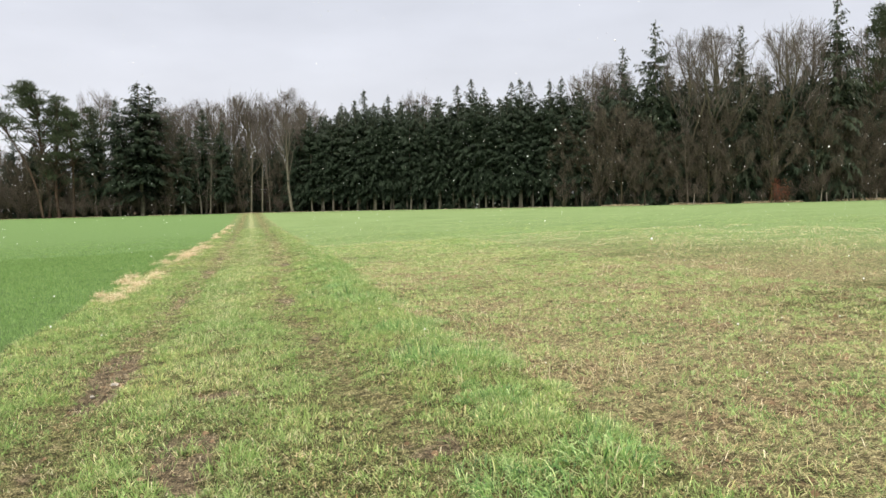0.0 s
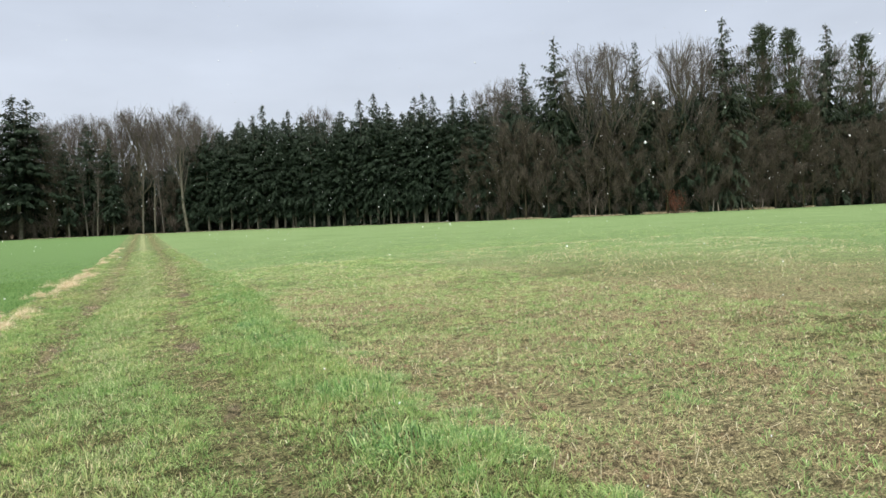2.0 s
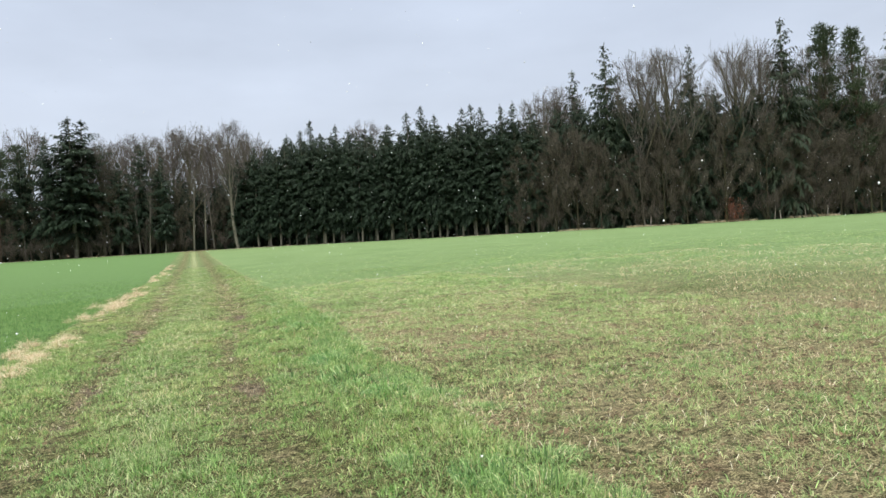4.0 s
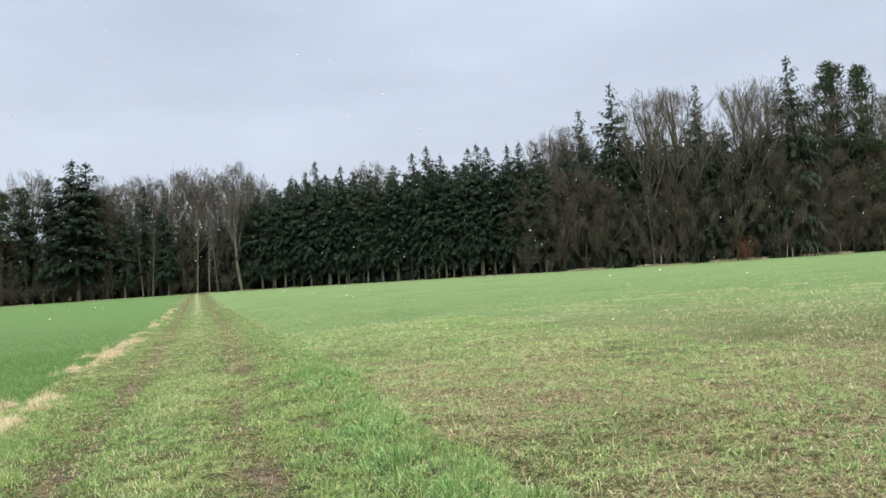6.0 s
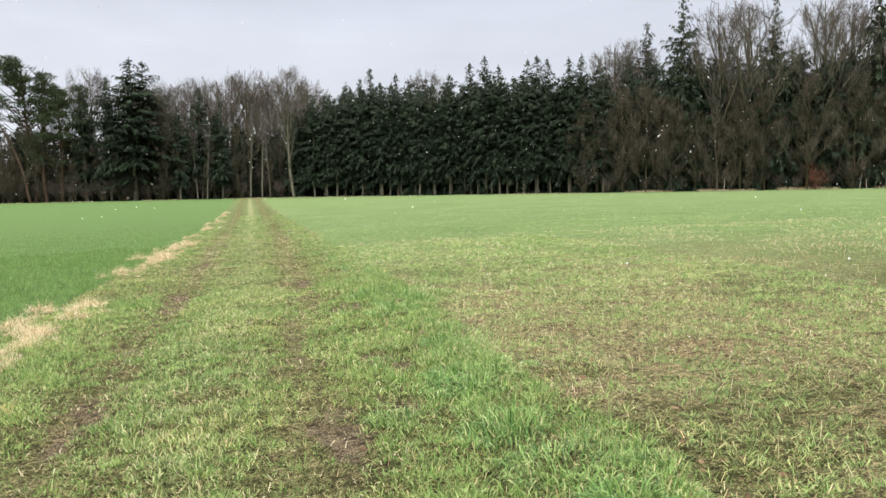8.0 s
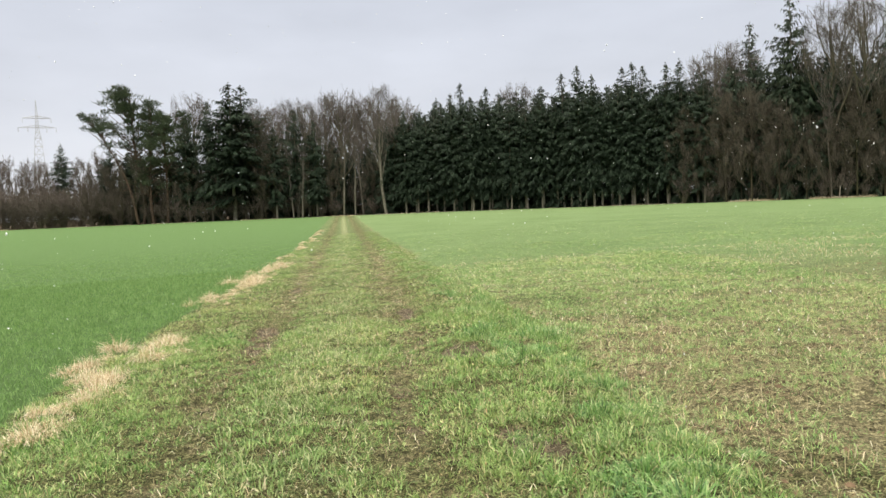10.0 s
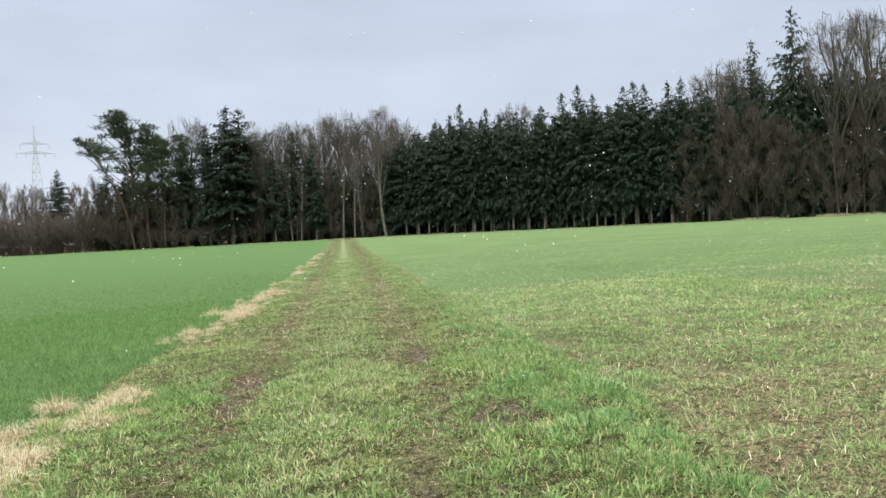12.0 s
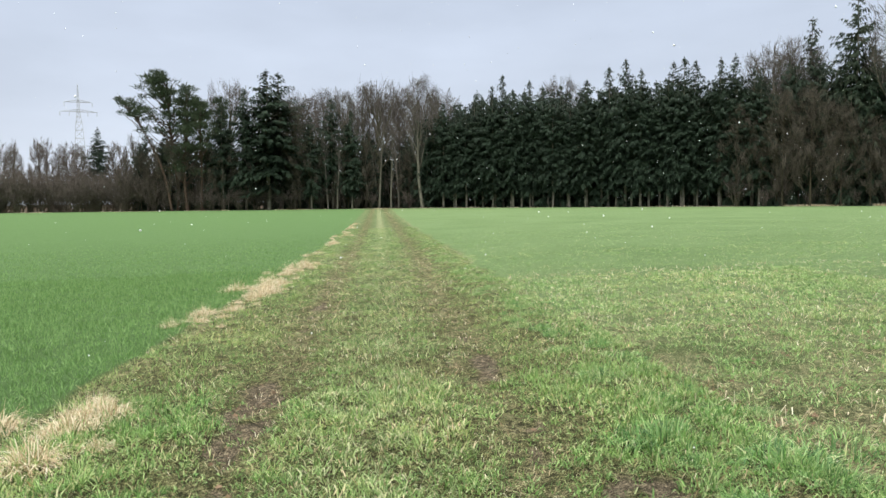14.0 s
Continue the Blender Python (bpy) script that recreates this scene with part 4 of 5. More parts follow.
def pine(name, label, seed, bend=0.0, crown_from=0.55, reach=3.4, clumps=46, group="scots pines", lopsided=0.0, tuft=150, puff=1.0):
    """A Scots pine 20 m tall: bent trunk, crooked limbs and a dome of uneven needle clumps."""
    g = np.random.default_rng(seed)
    h = 20.0
    tree = tagged(new(name), label, "pine tree", group)
    n = 12
    s = np.linspace(0, 1, n + 1)
    axis = np.stack([bend * s ** 1.5 + 0.25 * np.sin(s * 5 + seed), 0.2 * np.sin(s * 4 + seed * 2), s * h * 0.94], axis=1)
    axis[0, :2] = 0
    segs = [(*axis[i], *axis[i + 1], 0.23 * (1 - 0.8 * s[i]), 0.23 * (1 - 0.8 * s[i + 1])) for i in range(n)]
    limbs, tris = [], []
    for i in range(clumps):
        v = g.uniform(0, 1) ** 0.9
        f = crown_from + (1 - crown_from) * v
        a = g.uniform(0, 2 * np.pi)
        dome = math.sqrt(max(0.03, 1 - v ** 2.2)) * (0.8 + 0.3 * math.sin(2 * a + seed) + 0.15 * math.sin(7 * v))
        out = reach * dome * g.uniform(0.1, 1.0) ** 0.55
        low = max(0.15, f - 0.05 - 0.025 * out)
        j = min(n - 1, int(low * n))
        root = axis[j] + (axis[j + 1] - axis[j]) * (low * n - j)
        k = min(n - 1, int(f * n))
        tip = np.array([axis[k][0] + math.cos(a) * out - lopsided * reach * v, axis[k][1] + math.sin(a) * out, f * h * 0.975])
        knee = root + (tip - root) * 0.55 + np.array([0, 0, -0.1 * out]) + g.normal(0, 0.1, 3)
        limbs += [(*root, *knee, 0.065, 0.045), (*knee, *tip, 0.045, 0.02)]
        size = g.uniform(0.5, 1.05) * puff
        m = tuft
        c = g.normal(0, 1, (m, 3))
        c /= np.linalg.norm(c, axis=1)[:, None]
        c *= (g.uniform(0.1, 1, m) ** 0.5)[:, None] * np.array([1.0, 1.0, 0.62]) * size
        d = c + np.array([0, 0, 0.45])
        d /= np.linalg.norm(d, axis=1)[:, None] + 1e-6
        c += tip
        d += g.normal(0, 0.55, (m, 3))
        w = np.cross(d, g.normal(0, 1, (m, 3)))
        w /= np.linalg.norm(w, axis=1)[:, None] + 1e-6
        tris.append(np.stack([c + w * 0.06, c - w * 0.06, c + d * g.uniform(0.16, 0.36, m)[:, None]], axis=1).reshape(-1, 3))
    for i in range(14):
        f = g.uniform(0.22, crown_from)
        j = min(n - 1, int(f * n))
        root = axis[j]
        a = g.uniform(0, 6.28)
        ln = g.uniform(0.6, 2.0)
        limbs.append((*root, *(root + np.array([math.cos(a) * ln, math.sin(a) * ln, -0.25 * ln])), 0.03, 0.01))
    v, f = tubes(segs, 8)
    part_of(tree, "trunk", mesh_indexed("trunk", v, f, M_BARK_PINE, True), "brown bent trunk")
    v, f = tubes(limbs, 4)
    part_of(tree, "limb", mesh_indexed("limb", v, f, M_BARK_PINE))["kind"] = "stuff"
    part_of(tree, "crown", mesh_from("crown", np.concatenate(tris), 3, M_PINE), "rounded clumps of dark needles")
    return tree


tree_rng = random.Random(11)
L_SPRUCE = "tall dark green spruce standing close in the forest edge"
L_BACK = "dark spruce deep in the forest behind the edge trees"
SPRUCES = [spruce("spruce_tree", L_SPRUCE, 100 + i, 3.3 + 0.45 * (i % 3), 2.1 + 0.25 * (i % 3), M_SPRUCE, 0.5, taper=0.36 + 0.06 * (i % 3), point=0.95) for i in range(5)]
SPRUCES_LOW = [spruce("spruce_tree", L_BACK, 120 + i, 0.3, 2.5, M_SPRUCE, 0.85, 0.9, "forest interior spruces", spray=1.6, taper=0.22, point=0.9) for i in range(3)]
SPRUCES_OPEN = [spruce("spruce_tree", "tall open-crowned spruce with pale hanging branches", 140 + i, 2.6, 2.8, M_SPRUCE_LIGHT, 0.55, 0.9, "tall open spruces", 0.6, taper=0.5, point=0.8) for i in range(2)]
BARE = [broom_tree("bare_tree", "tall leafless broadleaf tree with a wide twiggy crown", 200 + i, M_TWIG_PALE, M_BARK, 0.24, 0.28, 0.21 + 0.02 * (i % 3), 13 + i % 3, (9, 6, 5), 0.0095) for i in range(5)]
BROWN = [broom_tree("bare_tree", "brown leafless tree with dense fine twigs down to the ground", 220 + i, M_TWIG, M_BARK_DARK, 0.06, 0.03, 0.2 + 0.03 * i, 17, (9, 6, 5), 0.0125, 0.13, lowest=-0.8) for i in range(3)]
SCRUB = [bare_tree("scrub_bush", "leafless brown scrub with many thin stems", 240 + i, 0.08, M_SCRUB_HAZED, M_BARK, 0.5, 3, depth=3, stems=7, twig_r=0.05, kids=(4, 3, 3), fine=2, group="forest edge scrub", category="shrub") for i in range(3)]
FAR = [broom_tree("bare_tree", "leafless tree in the far copse beyond the field", 270 + i, M_SCRUB_HAZED, M_BARK_DARK, 0.15, 0.1, 0.18, 11, (7, 6, 5), 0.016, 0.2, group="far copse", lowest=-0.6) for i in range(3)]
L_PINE = "old scots pine with a flat irregular crown"
PINE_LEAN = pine("pine_tree", "leaning scots pine with sparse open crown", 301, -7.0, 0.8, 2.5, 24, lopsided=0.4, tuft=100, puff=0.85)
PINES = [pine("pine_tree", L_PINE, 303, -0.8, 0.56, 3.7, 95, lopsided=0.35, tuft=85), pine("pine_tree", L_PINE, 305, 0.2, 0.3, 2.9, 80, tuft=85)]
DENSE_PINES = [pine("pine_tree", "very tall narrow pine rising above the forest", 311 + i, 0.2, 0.3, 1.75, 60, "tall pines", tuft=90) for i in range(2)]

MID = [(17.2, 156.8, 19.5), (19.1, 158.3, 21.1), (22.0, 154.4, 22.9), (24.2, 155.7, 25.1), (25.4, 151.7, 21.8), (28.3, 150.5, 23.4), (31.7, 146.8, 21.0), (37.0, 143.6, 22.4), (40.7, 142.7, 24.5),
       (42.5, 139.3, 25.1), (44.3, 136.8, 23.1), (47.1, 135.6, 20.9), (49.5, 135.8, 24.1), (50.2, 133.2, 24.3), (52.6, 134.3, 24.0), (54.7, 129.7, 23.6), (57.5, 130.5, 24.4), (59.0, 127.3, 21.4),
       (34.4, 145.4, 20.5), (15.0, 158.5, 17.5)]
LEFT = [(-56.7, 174.0, 17.3), (-25.4, 164.0, 23.8), (-20.9, 163.0, 27.3), (-18.8, 165.0, 27.0), (-12.6, 162.0, 18.2), (-8.6, 164.0, 22.2), (-4.7, 162.0, 19.2), (-29.8, 164.0, 20.4)]
OPEN = [(68.6, 127.7, 29.5), (70.6, 119.5, 32.5), (83.5, 113.5, 31.0)]
BARES = [(-30.3, 176.0, 29.1), (-16.0, 165.0, 24.6), (-11.2, 178.0, 26.6), (-6.4, 166.0, 25.2), (-2.7, 176.0, 27.5), (0.4, 171.7, 28.6), (5.3, 182.4, 28.5), (9.1, 171.3, 28.6), (12.6, 164.2, 24.7), (-13.7, 187.0, 26.7),
         (36.3, 159.1, 27.2), (63.3, 129.9, 27.4), (66.8, 129.1, 27.9), (75.6, 116.9, 31.6), (79.5, 114.5, 32.1), (90.9, 111.2, 33.2), (97.7, 112.9, 33.5), (110.1, 113.3, 32.9), (119.0, 111.0, 32.0), (129.0, 112.0, 33.0), (140.0, 111.0, 32.0)]

used = set()


def seat(kind, x, y, h, wide=1.0, turn=None, label=""):
    """The first planting of a kind moves the model itself; later ones are copies."""
    if kind.name in used:
        ob = plant(kind, x, y, h, wide, turn)
    else:
        used.add(kind.name)
        s = h / 20.0
        a = tree_rng.uniform(0, 360) if turn is None else turn
        kind.matrix_basis = pose(x, y, float(height(x, y, False)) - 0.05, 0, 0, a) @ Matrix.Diagonal((s * wide, s * wide, s, 1))
        ob = kind
    return tagged(ob, label) if label else ob


def plant(kind, x, y, h, wide=1.0, turn=None):
    s = h / 20.0
    a = tree_rng.uniform(0, 360) if turn is None else turn
    ob = copy_thing(kind, Matrix.Identity(4))
    ob.matrix_basis = pose(x, y, float(height(x, y, False)) - 0.05, 0, 0, a) @ Matrix.Diagonal((s * wide, s * wide, s, 1))
    return ob


for i, (x, y, h) in enumerate(MID):
    seat(SPRUCES[i % 5], x, y, h, 1.1)
for i, (x, y, h) in enumerate(LEFT):
    seat(SPRUCES[(i * 2 + 1) % 5], x, y, h, 1.75 if i in (2, 3) else 1.2)
for i, (x, y, h) in enumerate(OPEN):
    seat(SPRUCES_OPEN[i % 2], x, y, h, 0.95 if i < 2 else 0.7)
for i, (x, y, h) in enumerate(BARES):
    seat(BARE[i % 5], x, y, h, 0.95 + 0.1 * (i % 3))

for x, y, h in ((-4.0, 190, 26.5), (2.5, 192, 27.0), (13.5, 176, 24.5), (-19.5, 182, 25.0), (-24.5, 186, 26.0), (11.0, 195, 27.5)):
    seat(BARE[tree_rng.randrange(5)], x, y, h, 1.1)

# front and inner rows of spruces; those far in reach down to the ground
x = 13.0
while x < 60:
    e = float(forest_edge(x))
    seat(SPRUCES[tree_rng.randrange(5)], x, e + tree_rng.uniform(0.3, 2.0), tree_rng.uniform(18, 21.5), 1.15)
    x += tree_rng.uniform(1.8, 3.0)
for depth_in, gap, tall in ((3.5, 2.8, 21.5), (7.5, 3.2, 22.5), (13, 3.6, 23.0)):
    x = 10.0
    while x < (172 if depth_in < 5 else 132):
        h = tall + tree_rng.uniform(-2.5, 1.2) - (2.5 if x < 16 else 0) + (0.8 if x > 62 else 0)
        seat(SPRUCES_LOW[tree_rng.randrange(3)], x, float(forest_edge(x)) + depth_in + tree_rng.uniform(-1.5, 1.5), h, 1.1)
        x += gap * tree_rng.uniform(0.75, 1.25)
for depth_in, gap, tall in ((4, 4.6, 13), (9, 4.4, 14.5), (16, 4.6, 14.5), (24, 4.2, 15.5), (32, 4.0, 16)):
    x = -46.0
    while x < 14:
        if abs(x - 2.2) > 3.0 or depth_in > 20:
            seat(SPRUCES_LOW[tree_rng.randrange(3)], x, 162 + depth_in + tree_rng.uniform(-1.5, 1.5), tall * tree_rng.uniform(0.75, 1.15), 1.0)
        x += gap * tree_rng.uniform(0.7, 1.3)
x = 61.0
while x < 170:
    e = float(forest_edge(x))
    seat(SPRUCES_LOW[tree_rng.randrange(3)], x, e + tree_rng.uniform(1.5, 3.5), tree_rng.uniform(17, 21), 1.1)
    x += tree_rng.uniform(2.2, 3.2)

# brown leafless trees in front of the spruces
x = 57.5
while x < 150:
    for k in range(2):
        seat(BROWN[tree_rng.randrange(3)], x + tree_rng.uniform(-1, 1), float(forest_edge(x)) - 0.9 + 2.4 * k + tree_rng.uniform(-0.5, 0.5), tree_rng.uniform(14.5, 20.5) - (3.5 if 68 < x < 74 else 0), 1.1)
    x += tree_rng.uniform(2.6, 4.4) * (1.7 if 79 < x < 89 else 1.0)
for x, h in ((31.8, 20.0), (10.5, 17.5), (12.6, 15.0), (-15.0, 20.0), (-13.0, 17.0), (-2.0, 15.0), (-5.5, 14.0), (6.5, 13.0), (-36.5, 15.0), (-33.5, 13.0), (-30.0, 14.0), (-39.5, 15.0), (-42.5, 14.0), (-44.0, 12.0), (-45.5, 12.5), (-48.0, 11.0), (-24.0, 15.0), (-27.0, 13.0)):
    seat(BROWN[tree_rng.randrange(3)], x, 162.5 + tree_rng.uniform(0, 3), h, 0.9)
x = -60.0
while x < 12:
    if abs(x - 1.8) > 2.5:
        seat(SCRUB[tree_rng.randrange(3)], x, 171 + tree_rng.uniform(0, 4), tree_rng.uniform(6.0, 9.0), 1.7)
    x += tree_rng.uniform(1.8, 2.8)

# pines
seat(PINE_LEAN, -39.0, 161.5, 22.3, 1.0, 0)
seat(PINES[0], -38.8, 165.0, 27.5, 1.1, 20)
seat(PINES[1], -36.6, 163.5, 24.5, 1.2)
seat(PINES[0], -34.0, 164.0, 22.0, 1.1)
seat(PINES[1], -31.0, 169.0, 23.0, 1.0)
for i, (x, y, h) in enumerate(((99.2, 108.8, 34.9), (110.6, 110.3, 35.2), (114.5, 107.6, 33.7), (124.5, 108.7, 35.3), (134.0, 109.0, 34.0), (146.0, 108.0, 33.0))):
    seat(SPRUCES_OPEN[i % 2] if i in (0, 3) else DENSE_PINES[i % 2], x, y, h, 1.0)

# leaning trunk and pale trunks at the mouth of the track
LEANER = bare_tree("bare_tree", "leaning leafless tree with a pale bare trunk", 261, 0.5, M_TWIG_PALE, M_BARK_PALE, 0.4, 6, lean=-0.13)
seat(LEANER, 9.0, 159.3, 22.0, 0.9, 0)
SLIM = bare_tree("bare_tree", "slim leafless tree with a pale straight trunk", 263, 0.6, M_TWIG_PALE, M_BARK_PALE, 0.35, 5, group="slim pale trees")
for x, y, h in ((0.6, 162.4, 19.0), (2.9, 163.0, 18.0), (-7.6, 161.8, 16.0), (-9.4, 162.2, 15.5), (73.6, 114.2, 17.0), (4.6, 166.0, 17.0)):
    seat(SLIM, x, y, h, 0.6)

for x, y, h in ((2.0, 196, 15.0), (-1.5, 199, 16.0), (5.5, 197, 16.0), (0.2, 204, 17.0), (3.8, 206, 17.0), (8.0, 203, 16.0)):
    seat(SPRUCES_LOW[tree_rng.randrange(3)], x, y, h, 1.1)

# scrub along the edge and the far copse
x = -98.0
while x < -42:
    for k in range(3):
        seat(SCRUB[tree_rng.randrange(3)], x + tree_rng.uniform(-1, 1), 162 + k * 5 + tree_rng.uniform(0, 3), tree_rng.uniform(7.0, 9.0), 1.6)
    x += tree_rng.uniform(1.6, 2.4)
x = -41.0
while x < 14:
    if abs(x - 1.5) > 2.2:
        seat(SCRUB[tree_rng.randrange(3)], x, 162 + tree_rng.uniform(0.2, 2), tree_rng.uniform(3.0, 6.5), 1.5)
    x += tree_rng.uniform(2.0, 4.0)
x = 56.0
while x < 165:
    seat(SCRUB[tree_rng.randrange(3)], x, float(forest_edge(x)) + tree_rng.uniform(-1.2, 0.5), tree_rng.uniform(2.5, 6.0), 1.2)
    x += tree_rng.uniform(2.0, 3.6)
for x, y, h in ((-84.3, 197.0, 15.7), (-80.7, 202.0, 18.1), (-74.5, 192.0, 17.4), (-76.2, 207.0, 17.8), (-67.2, 192.0, 15.2), (-54.6, 177.0, 15.2), (-49.0, 172.0, 16.3), (-91.6, 192.0, 16.0), (-94.4, 182.0, 15.8), (-61.5, 186.0, 16.0), (-71.0, 200.0, 17.0), (-58.5, 195.0, 16.0), (-88.0, 205.0, 18.0), (-65.0, 178.0, 14.5), (-97.0, 172.0, 14.0), (-90.0, 170.0, 14.5), (-85.5, 173.0, 15.0), (-81.0, 169.5, 14.0), (-77.0, 175.0, 15.5), (-72.0, 171.0, 14.0), (-68.5, 174.0, 15.0), (-63.0, 170.0, 13.5), (-59.5, 173.0, 14.0), (-52.0, 170.0, 14.5), (-47.0, 168.0, 14.0)):
    seat(FAR[tree_rng.randrange(3)], x, y, h, 0.9, label="leafless tree in the far copse beyond the field")


# ---- small things along the edge ----
def beech_shrub():
    g = np.random.default_rng(401)
    tree = tagged(new("beech_shrub"), "small beech shrub still holding russet dry leaves", "shrub")
    segs, tris = [], []
    for i in range(16):
        d = np.array([g.normal(0, 0.2), g.normal(0, 0.2), 1.0])
        p = np.array([g.normal(0, 0.45), g.normal(0, 0.25), -0.05])
        for k in range(4):
            q = p + d * 0.95 + g.normal(0, 0.12, 3)
            segs.append((*p, *q, 0.035 - 0.007 * k, 0.028 - 0.007 * k))
            m = (30, 32, 22, 12)[k]
            c = q + g.normal(0, (0.5, 0.42, 0.32, 0.22)[k], (m, 3))
            c[:, 2] = np.maximum(c[:, 2], 0.15)
            a, b = g.normal(0, 0.07, (m, 3)), g.normal(0, 0.07, (m, 3))
            tris.append(np.stack([c, c + a, c + b], axis=1).reshape(-1, 3))
            p = q
    v, f = tubes(segs, 4)
    part_of(tree, "stems", mesh_indexed("stems", v, f, M_BARK))
    part_of(tree, "leaves", mesh_from("leaves", np.concatenate(tris), 3, M_LEAF_RED), "russet dry leaves")
    tree.location = (87.6, 108.3, float(height(87.6, 108.3, False)))


def edge_grass():
    xs = np.concatenate([rng.uniform(60, 118, 6500), rng.uniform(-90, 58, 5000)])
    xs = xs[vnoise(xs, xs * 0, 3.0, 93) > 0.4]
    ys = forest_edge(xs) + rng.uniform(-1.4, 0.6, len(xs))
    tall = rng.uniform(0.2, 0.8, len(xs)) * np.where(xs > 60, 0.75, 0.4) * (0.3 + vnoise(xs, ys, 4, 91))
    me = blade_strip("edge_grass", xs, ys, tall, rng.uniform(0.02, 0.05, len(xs)), rng.uniform(0.1, 0.8, len(xs)), M_STRAW)
    tagged(new("edge_grass", me), "tall pale dry grass fringing the forest edge", "grass", kind="stuff")


def stake(x, y, h, tilt):
    bm = bmesh.new()
    bmesh.ops.create_cone(bm, cap_ends=True, segments=8, radius1=0.09, radius2=0.06, depth=h + 0.2)
    bmesh.ops.bevel(bm, geom=[e for e in bm.edges if e.calc_face_angle(0) > 1], offset=0.01, segments=1, affect="EDGES")
    me = bpy.data.meshes.new("wooden_stake")
    bm.to_mesh(me)
    bm.free()
    me.materials.append(M_WOOD)
    ob = new("wooden_stake", me)
    ob.matrix_basis = pose(x, y, float(height(x, y, False)) + h / 2 - 0.1, tilt, tilt * 0.6, 0)
    tagged(ob, "pale weathered wooden stake at the forest edge", "stake", "stakes at the forest edge")


def pylon():
    """A lattice transmission tower with two pairs of crossarms."""
    tower = tagged(new("transmission_tower"), "grey steel lattice transmission tower beyond the trees", "pylon")
    H = 45.8

    def half(z):
        return 3.2 * (1 - z / H) ** 1.15 + 0.25 if z < 34 else 0.62 * (1 - (z - 34) / (H - 34)) + 0.06
    body = []
    zs = [0, 6, 11, 15.5, 19.5, 23, 26, 29, 32, 34, 36, 38, 40, 42, 44, H]
    corners = ((-1, -1), (1, -1), (1, 1), (-1, 1))
    for a, b in zip(zs[:-1], zs[1:]):
        ha, hb = half(a), half(b)
        for i in range(4):
            (sx, sy), (tx, ty) = corners[i], corners[(i + 1) % 4]
            body.append((sx * ha, sy * ha, a, sx * hb, sy * hb, b, 0.07, 0.065))
            body.append((sx * ha, sy * ha, a, tx * hb, ty * hb, b, 0.035, 0.035))
            body.append((tx * ha, ty * ha, a, sx * hb, sy * hb, b, 0.035, 0.035))
            body.append((sx * hb, sy * hb, b, tx * hb, ty * hb, b, 0.06, 0.06))
    v, f = tubes(body, 4)
    part_of(tower, "mast", mesh_indexed("mast", v, f, M_STEEL_HAZED))
    for z, w, hangs in ((35.8, 6.2, (1.0, 0.5)), (39.3, 4.7, (1.0,))):
        arm = []
        for s in (-1, 1):
            for k in (-0.45, 0.45):
                arm.append((0, k, z, s * w, 0, z, 0.11, 0.08))
                arm.append((0, k, z + 0.9, s * w, 0, z, 0.07, 0.06))
            for k in range(5):
                xa = s * w * (k + 0.5) / 5
                arm.append((xa, 0, z, xa - s * 0.5, 0, z + 0.9 * (1 - (k + 0.1) / 5), 0.05, 0.05))
        v, f = tubes(arm, 4)
        ob = part_of(tower, "crossarm", mesh_indexed("crossarm", v, f, M_STEEL_HAZED))
        for s in (-1, 1):
            for k in hangs:
                v, f = tubes([(s * w * k, 0, z, s * w * k, 0, z - 1.6, 0.1, 0.14)], 6)
                part_of(ob, "insulator", mesh_indexed("insulator", v, f, M_STEEL_HAZED))
    tower.matrix_basis = pose(-109.7, 304.5, 0, 0, 0, 20.7)


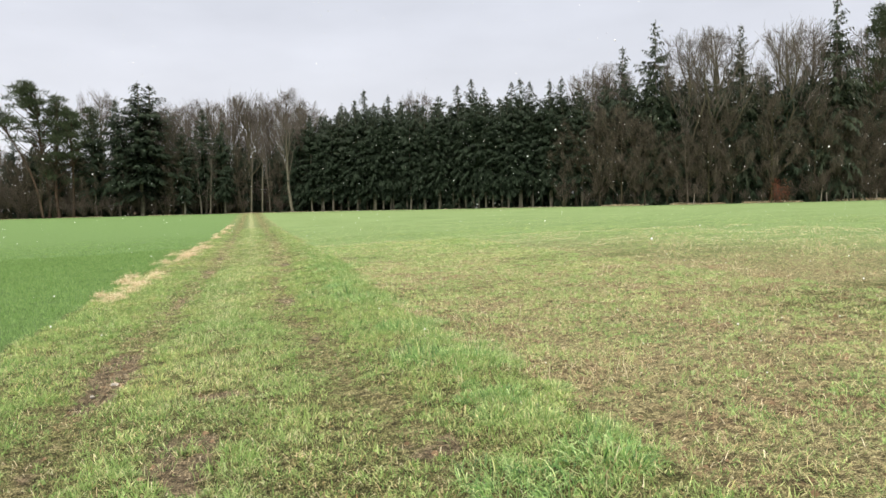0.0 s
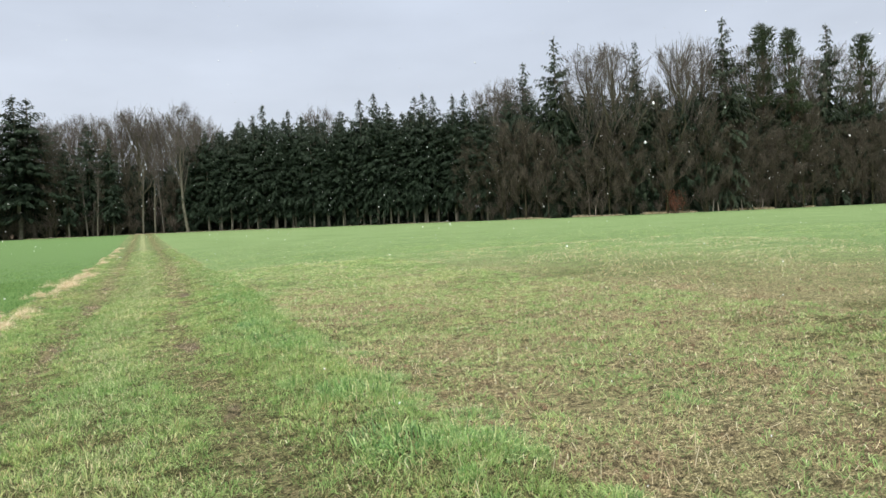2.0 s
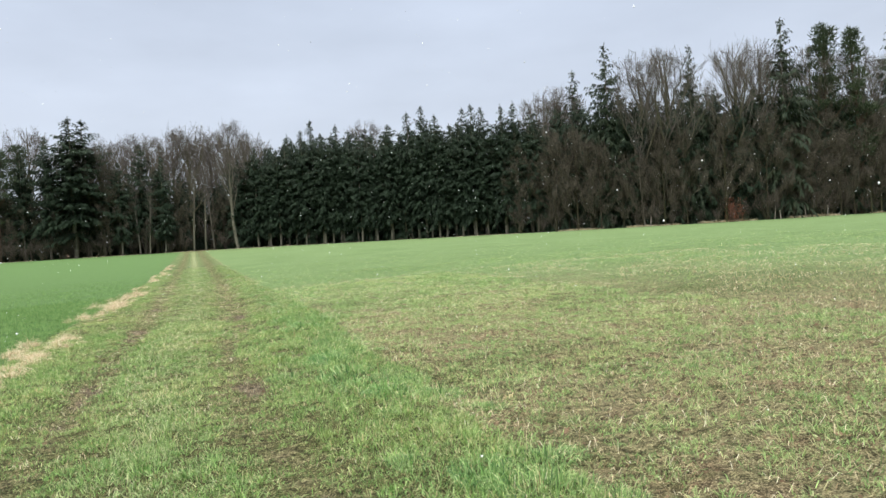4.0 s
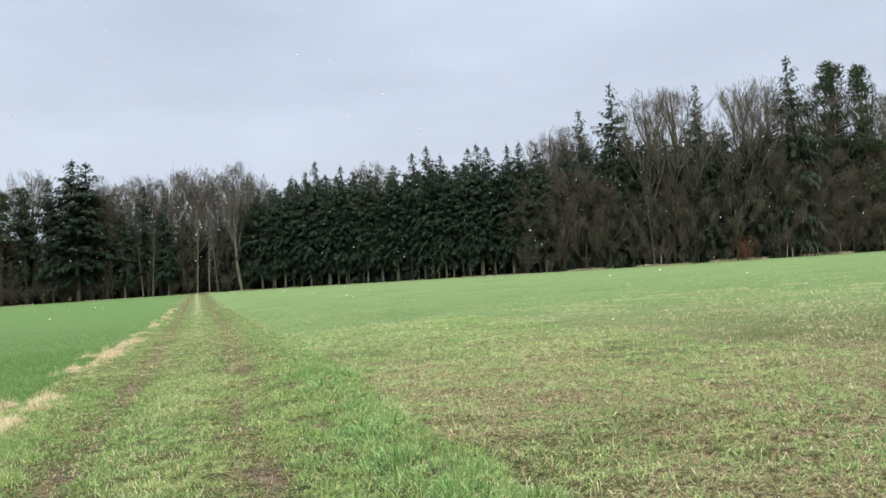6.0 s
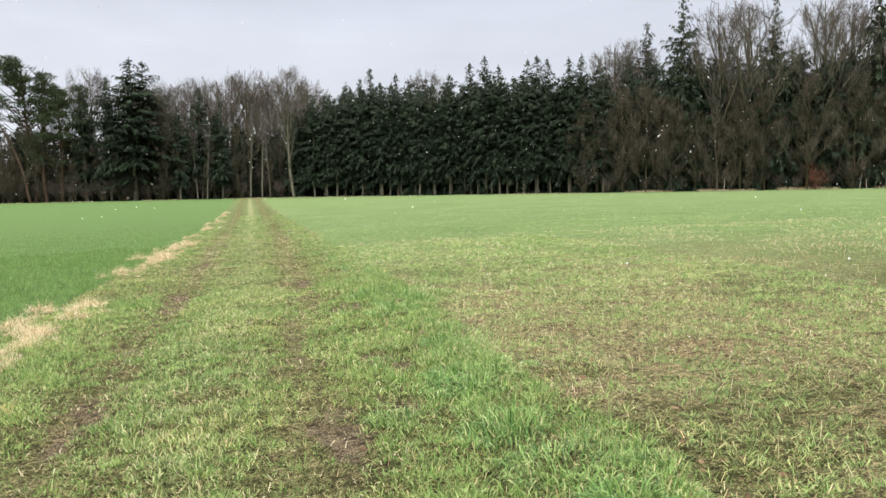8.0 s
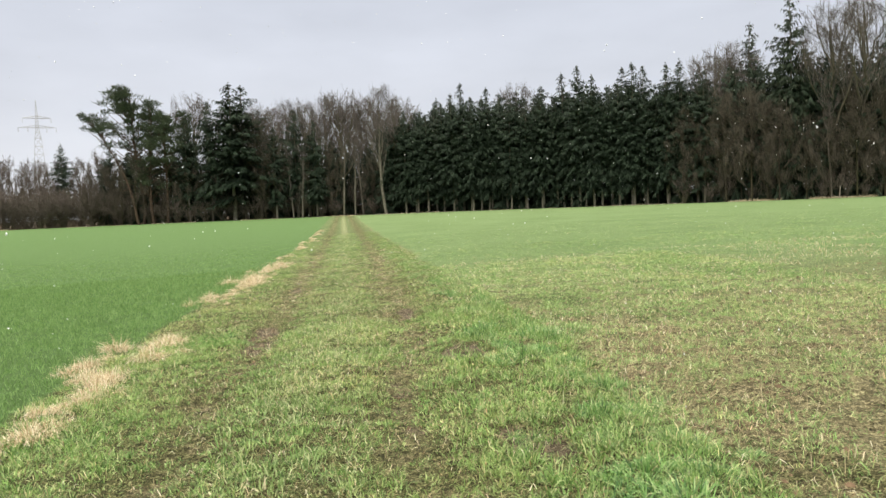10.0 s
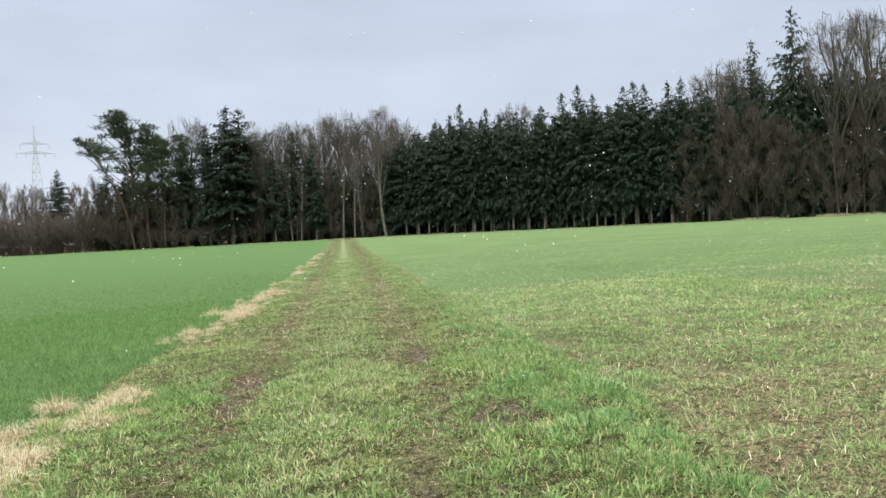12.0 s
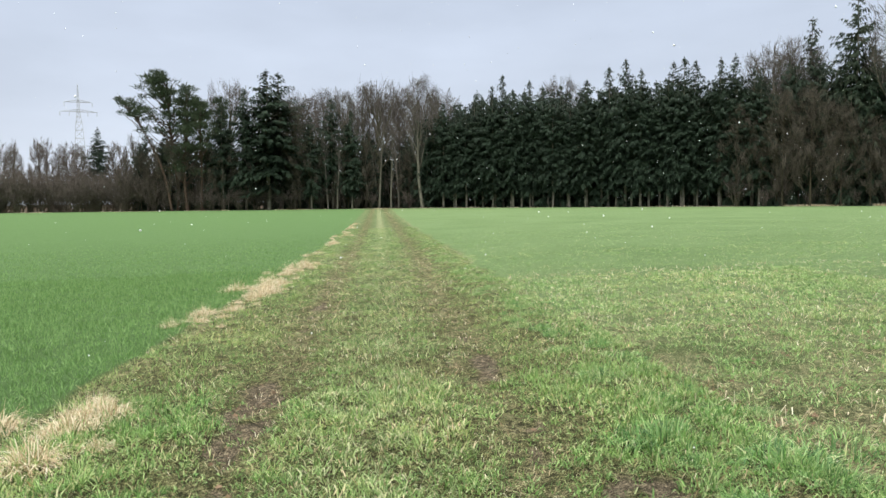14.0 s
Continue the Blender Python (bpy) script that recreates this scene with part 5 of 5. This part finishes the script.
def stone(x, y, s):
    bm = bmesh.new()
    bmesh.ops.create_icosphere(bm, subdivisions=2, radius=1.0)
    for v in bm.verts:
        v.co *= 0.8 + 0.4 * noise.noise(v.co * 1.7 + Vector((x, y, 0)))
        v.co.z *= 0.5
    me = bpy.data.meshes.new("stone")
    bm.to_mesh(me)
    bm.free()
    me.materials.append(M_STONE)
    ob = new("stone", me)
    ob.matrix_basis = pose(x, y, float(height(x, y)) + s * 0.12, 0, 0, 40 * x) @ Matrix.Diagonal((s, s * 0.7, s, 1))
    tagged(ob, "small pale stone half sunk in the muddy rut", "stone")


def snowflakes():
    """Sparse wet flakes hanging in the air over the field."""
    n = 3600
    y = rng.uniform(2.5, 40, n)
    x = rng.uniform(-0.62, 1.05, n) * (y + 2) + 0.3
    z = rng.uniform(0.15, 9.0, n)
    keep = (np.abs(x - 0.3) > 1.2) | (y > 19)
    x, y, z = x[keep], y[keep], z[keep]
    n = len(x)
    p = np.array([(1, 0, 0), (-1, 0, 0), (0, 1, 0), (0, -1, 0), (0, 0, 1), (0, 0, -1)], dtype=float)
    tri = np.array([[0, 2, 4], [2, 1, 4], [1, 3, 4], [3, 0, 4], [2, 0, 5], [1, 2, 5], [3, 1, 5], [0, 3, 5]])
    s = (0.0028 + 0.005 * rng.uniform(0, 1, n) ** 2) * (1 + 0.035 * y)
    pts = p[None] * s[:, None, None] * rng.uniform(0.5, 1.3, (n, 6, 1)) + np.stack([x, y, z], axis=1)[:, None, :]
    faces = (tri[None] + (np.arange(n) * 6)[:, None, None]).reshape(-1, 3)
    tagged(new("snowflakes", mesh_indexed("snowflakes", pts.reshape(-1, 3), faces, M_SNOW)), "sparse white snowflakes falling over the field", "snow", kind="stuff")


beech_shrub()
edge_grass()
for x, y, h, tilt in ((73.7, 112.5, 1.8, 3), (95.4, 106.6, 1.6, -4), (94.6, 106.9, 2.3, 5), (100.6, 106.4, 2.1, -3), (105.2, 106.1, 1.9, 2)):
    stake(x, y, h, tilt)
pylon()
stone(-1.06, 7.75, 0.06)
stone(-1.15, 7.15, 0.035)
snowflakes()
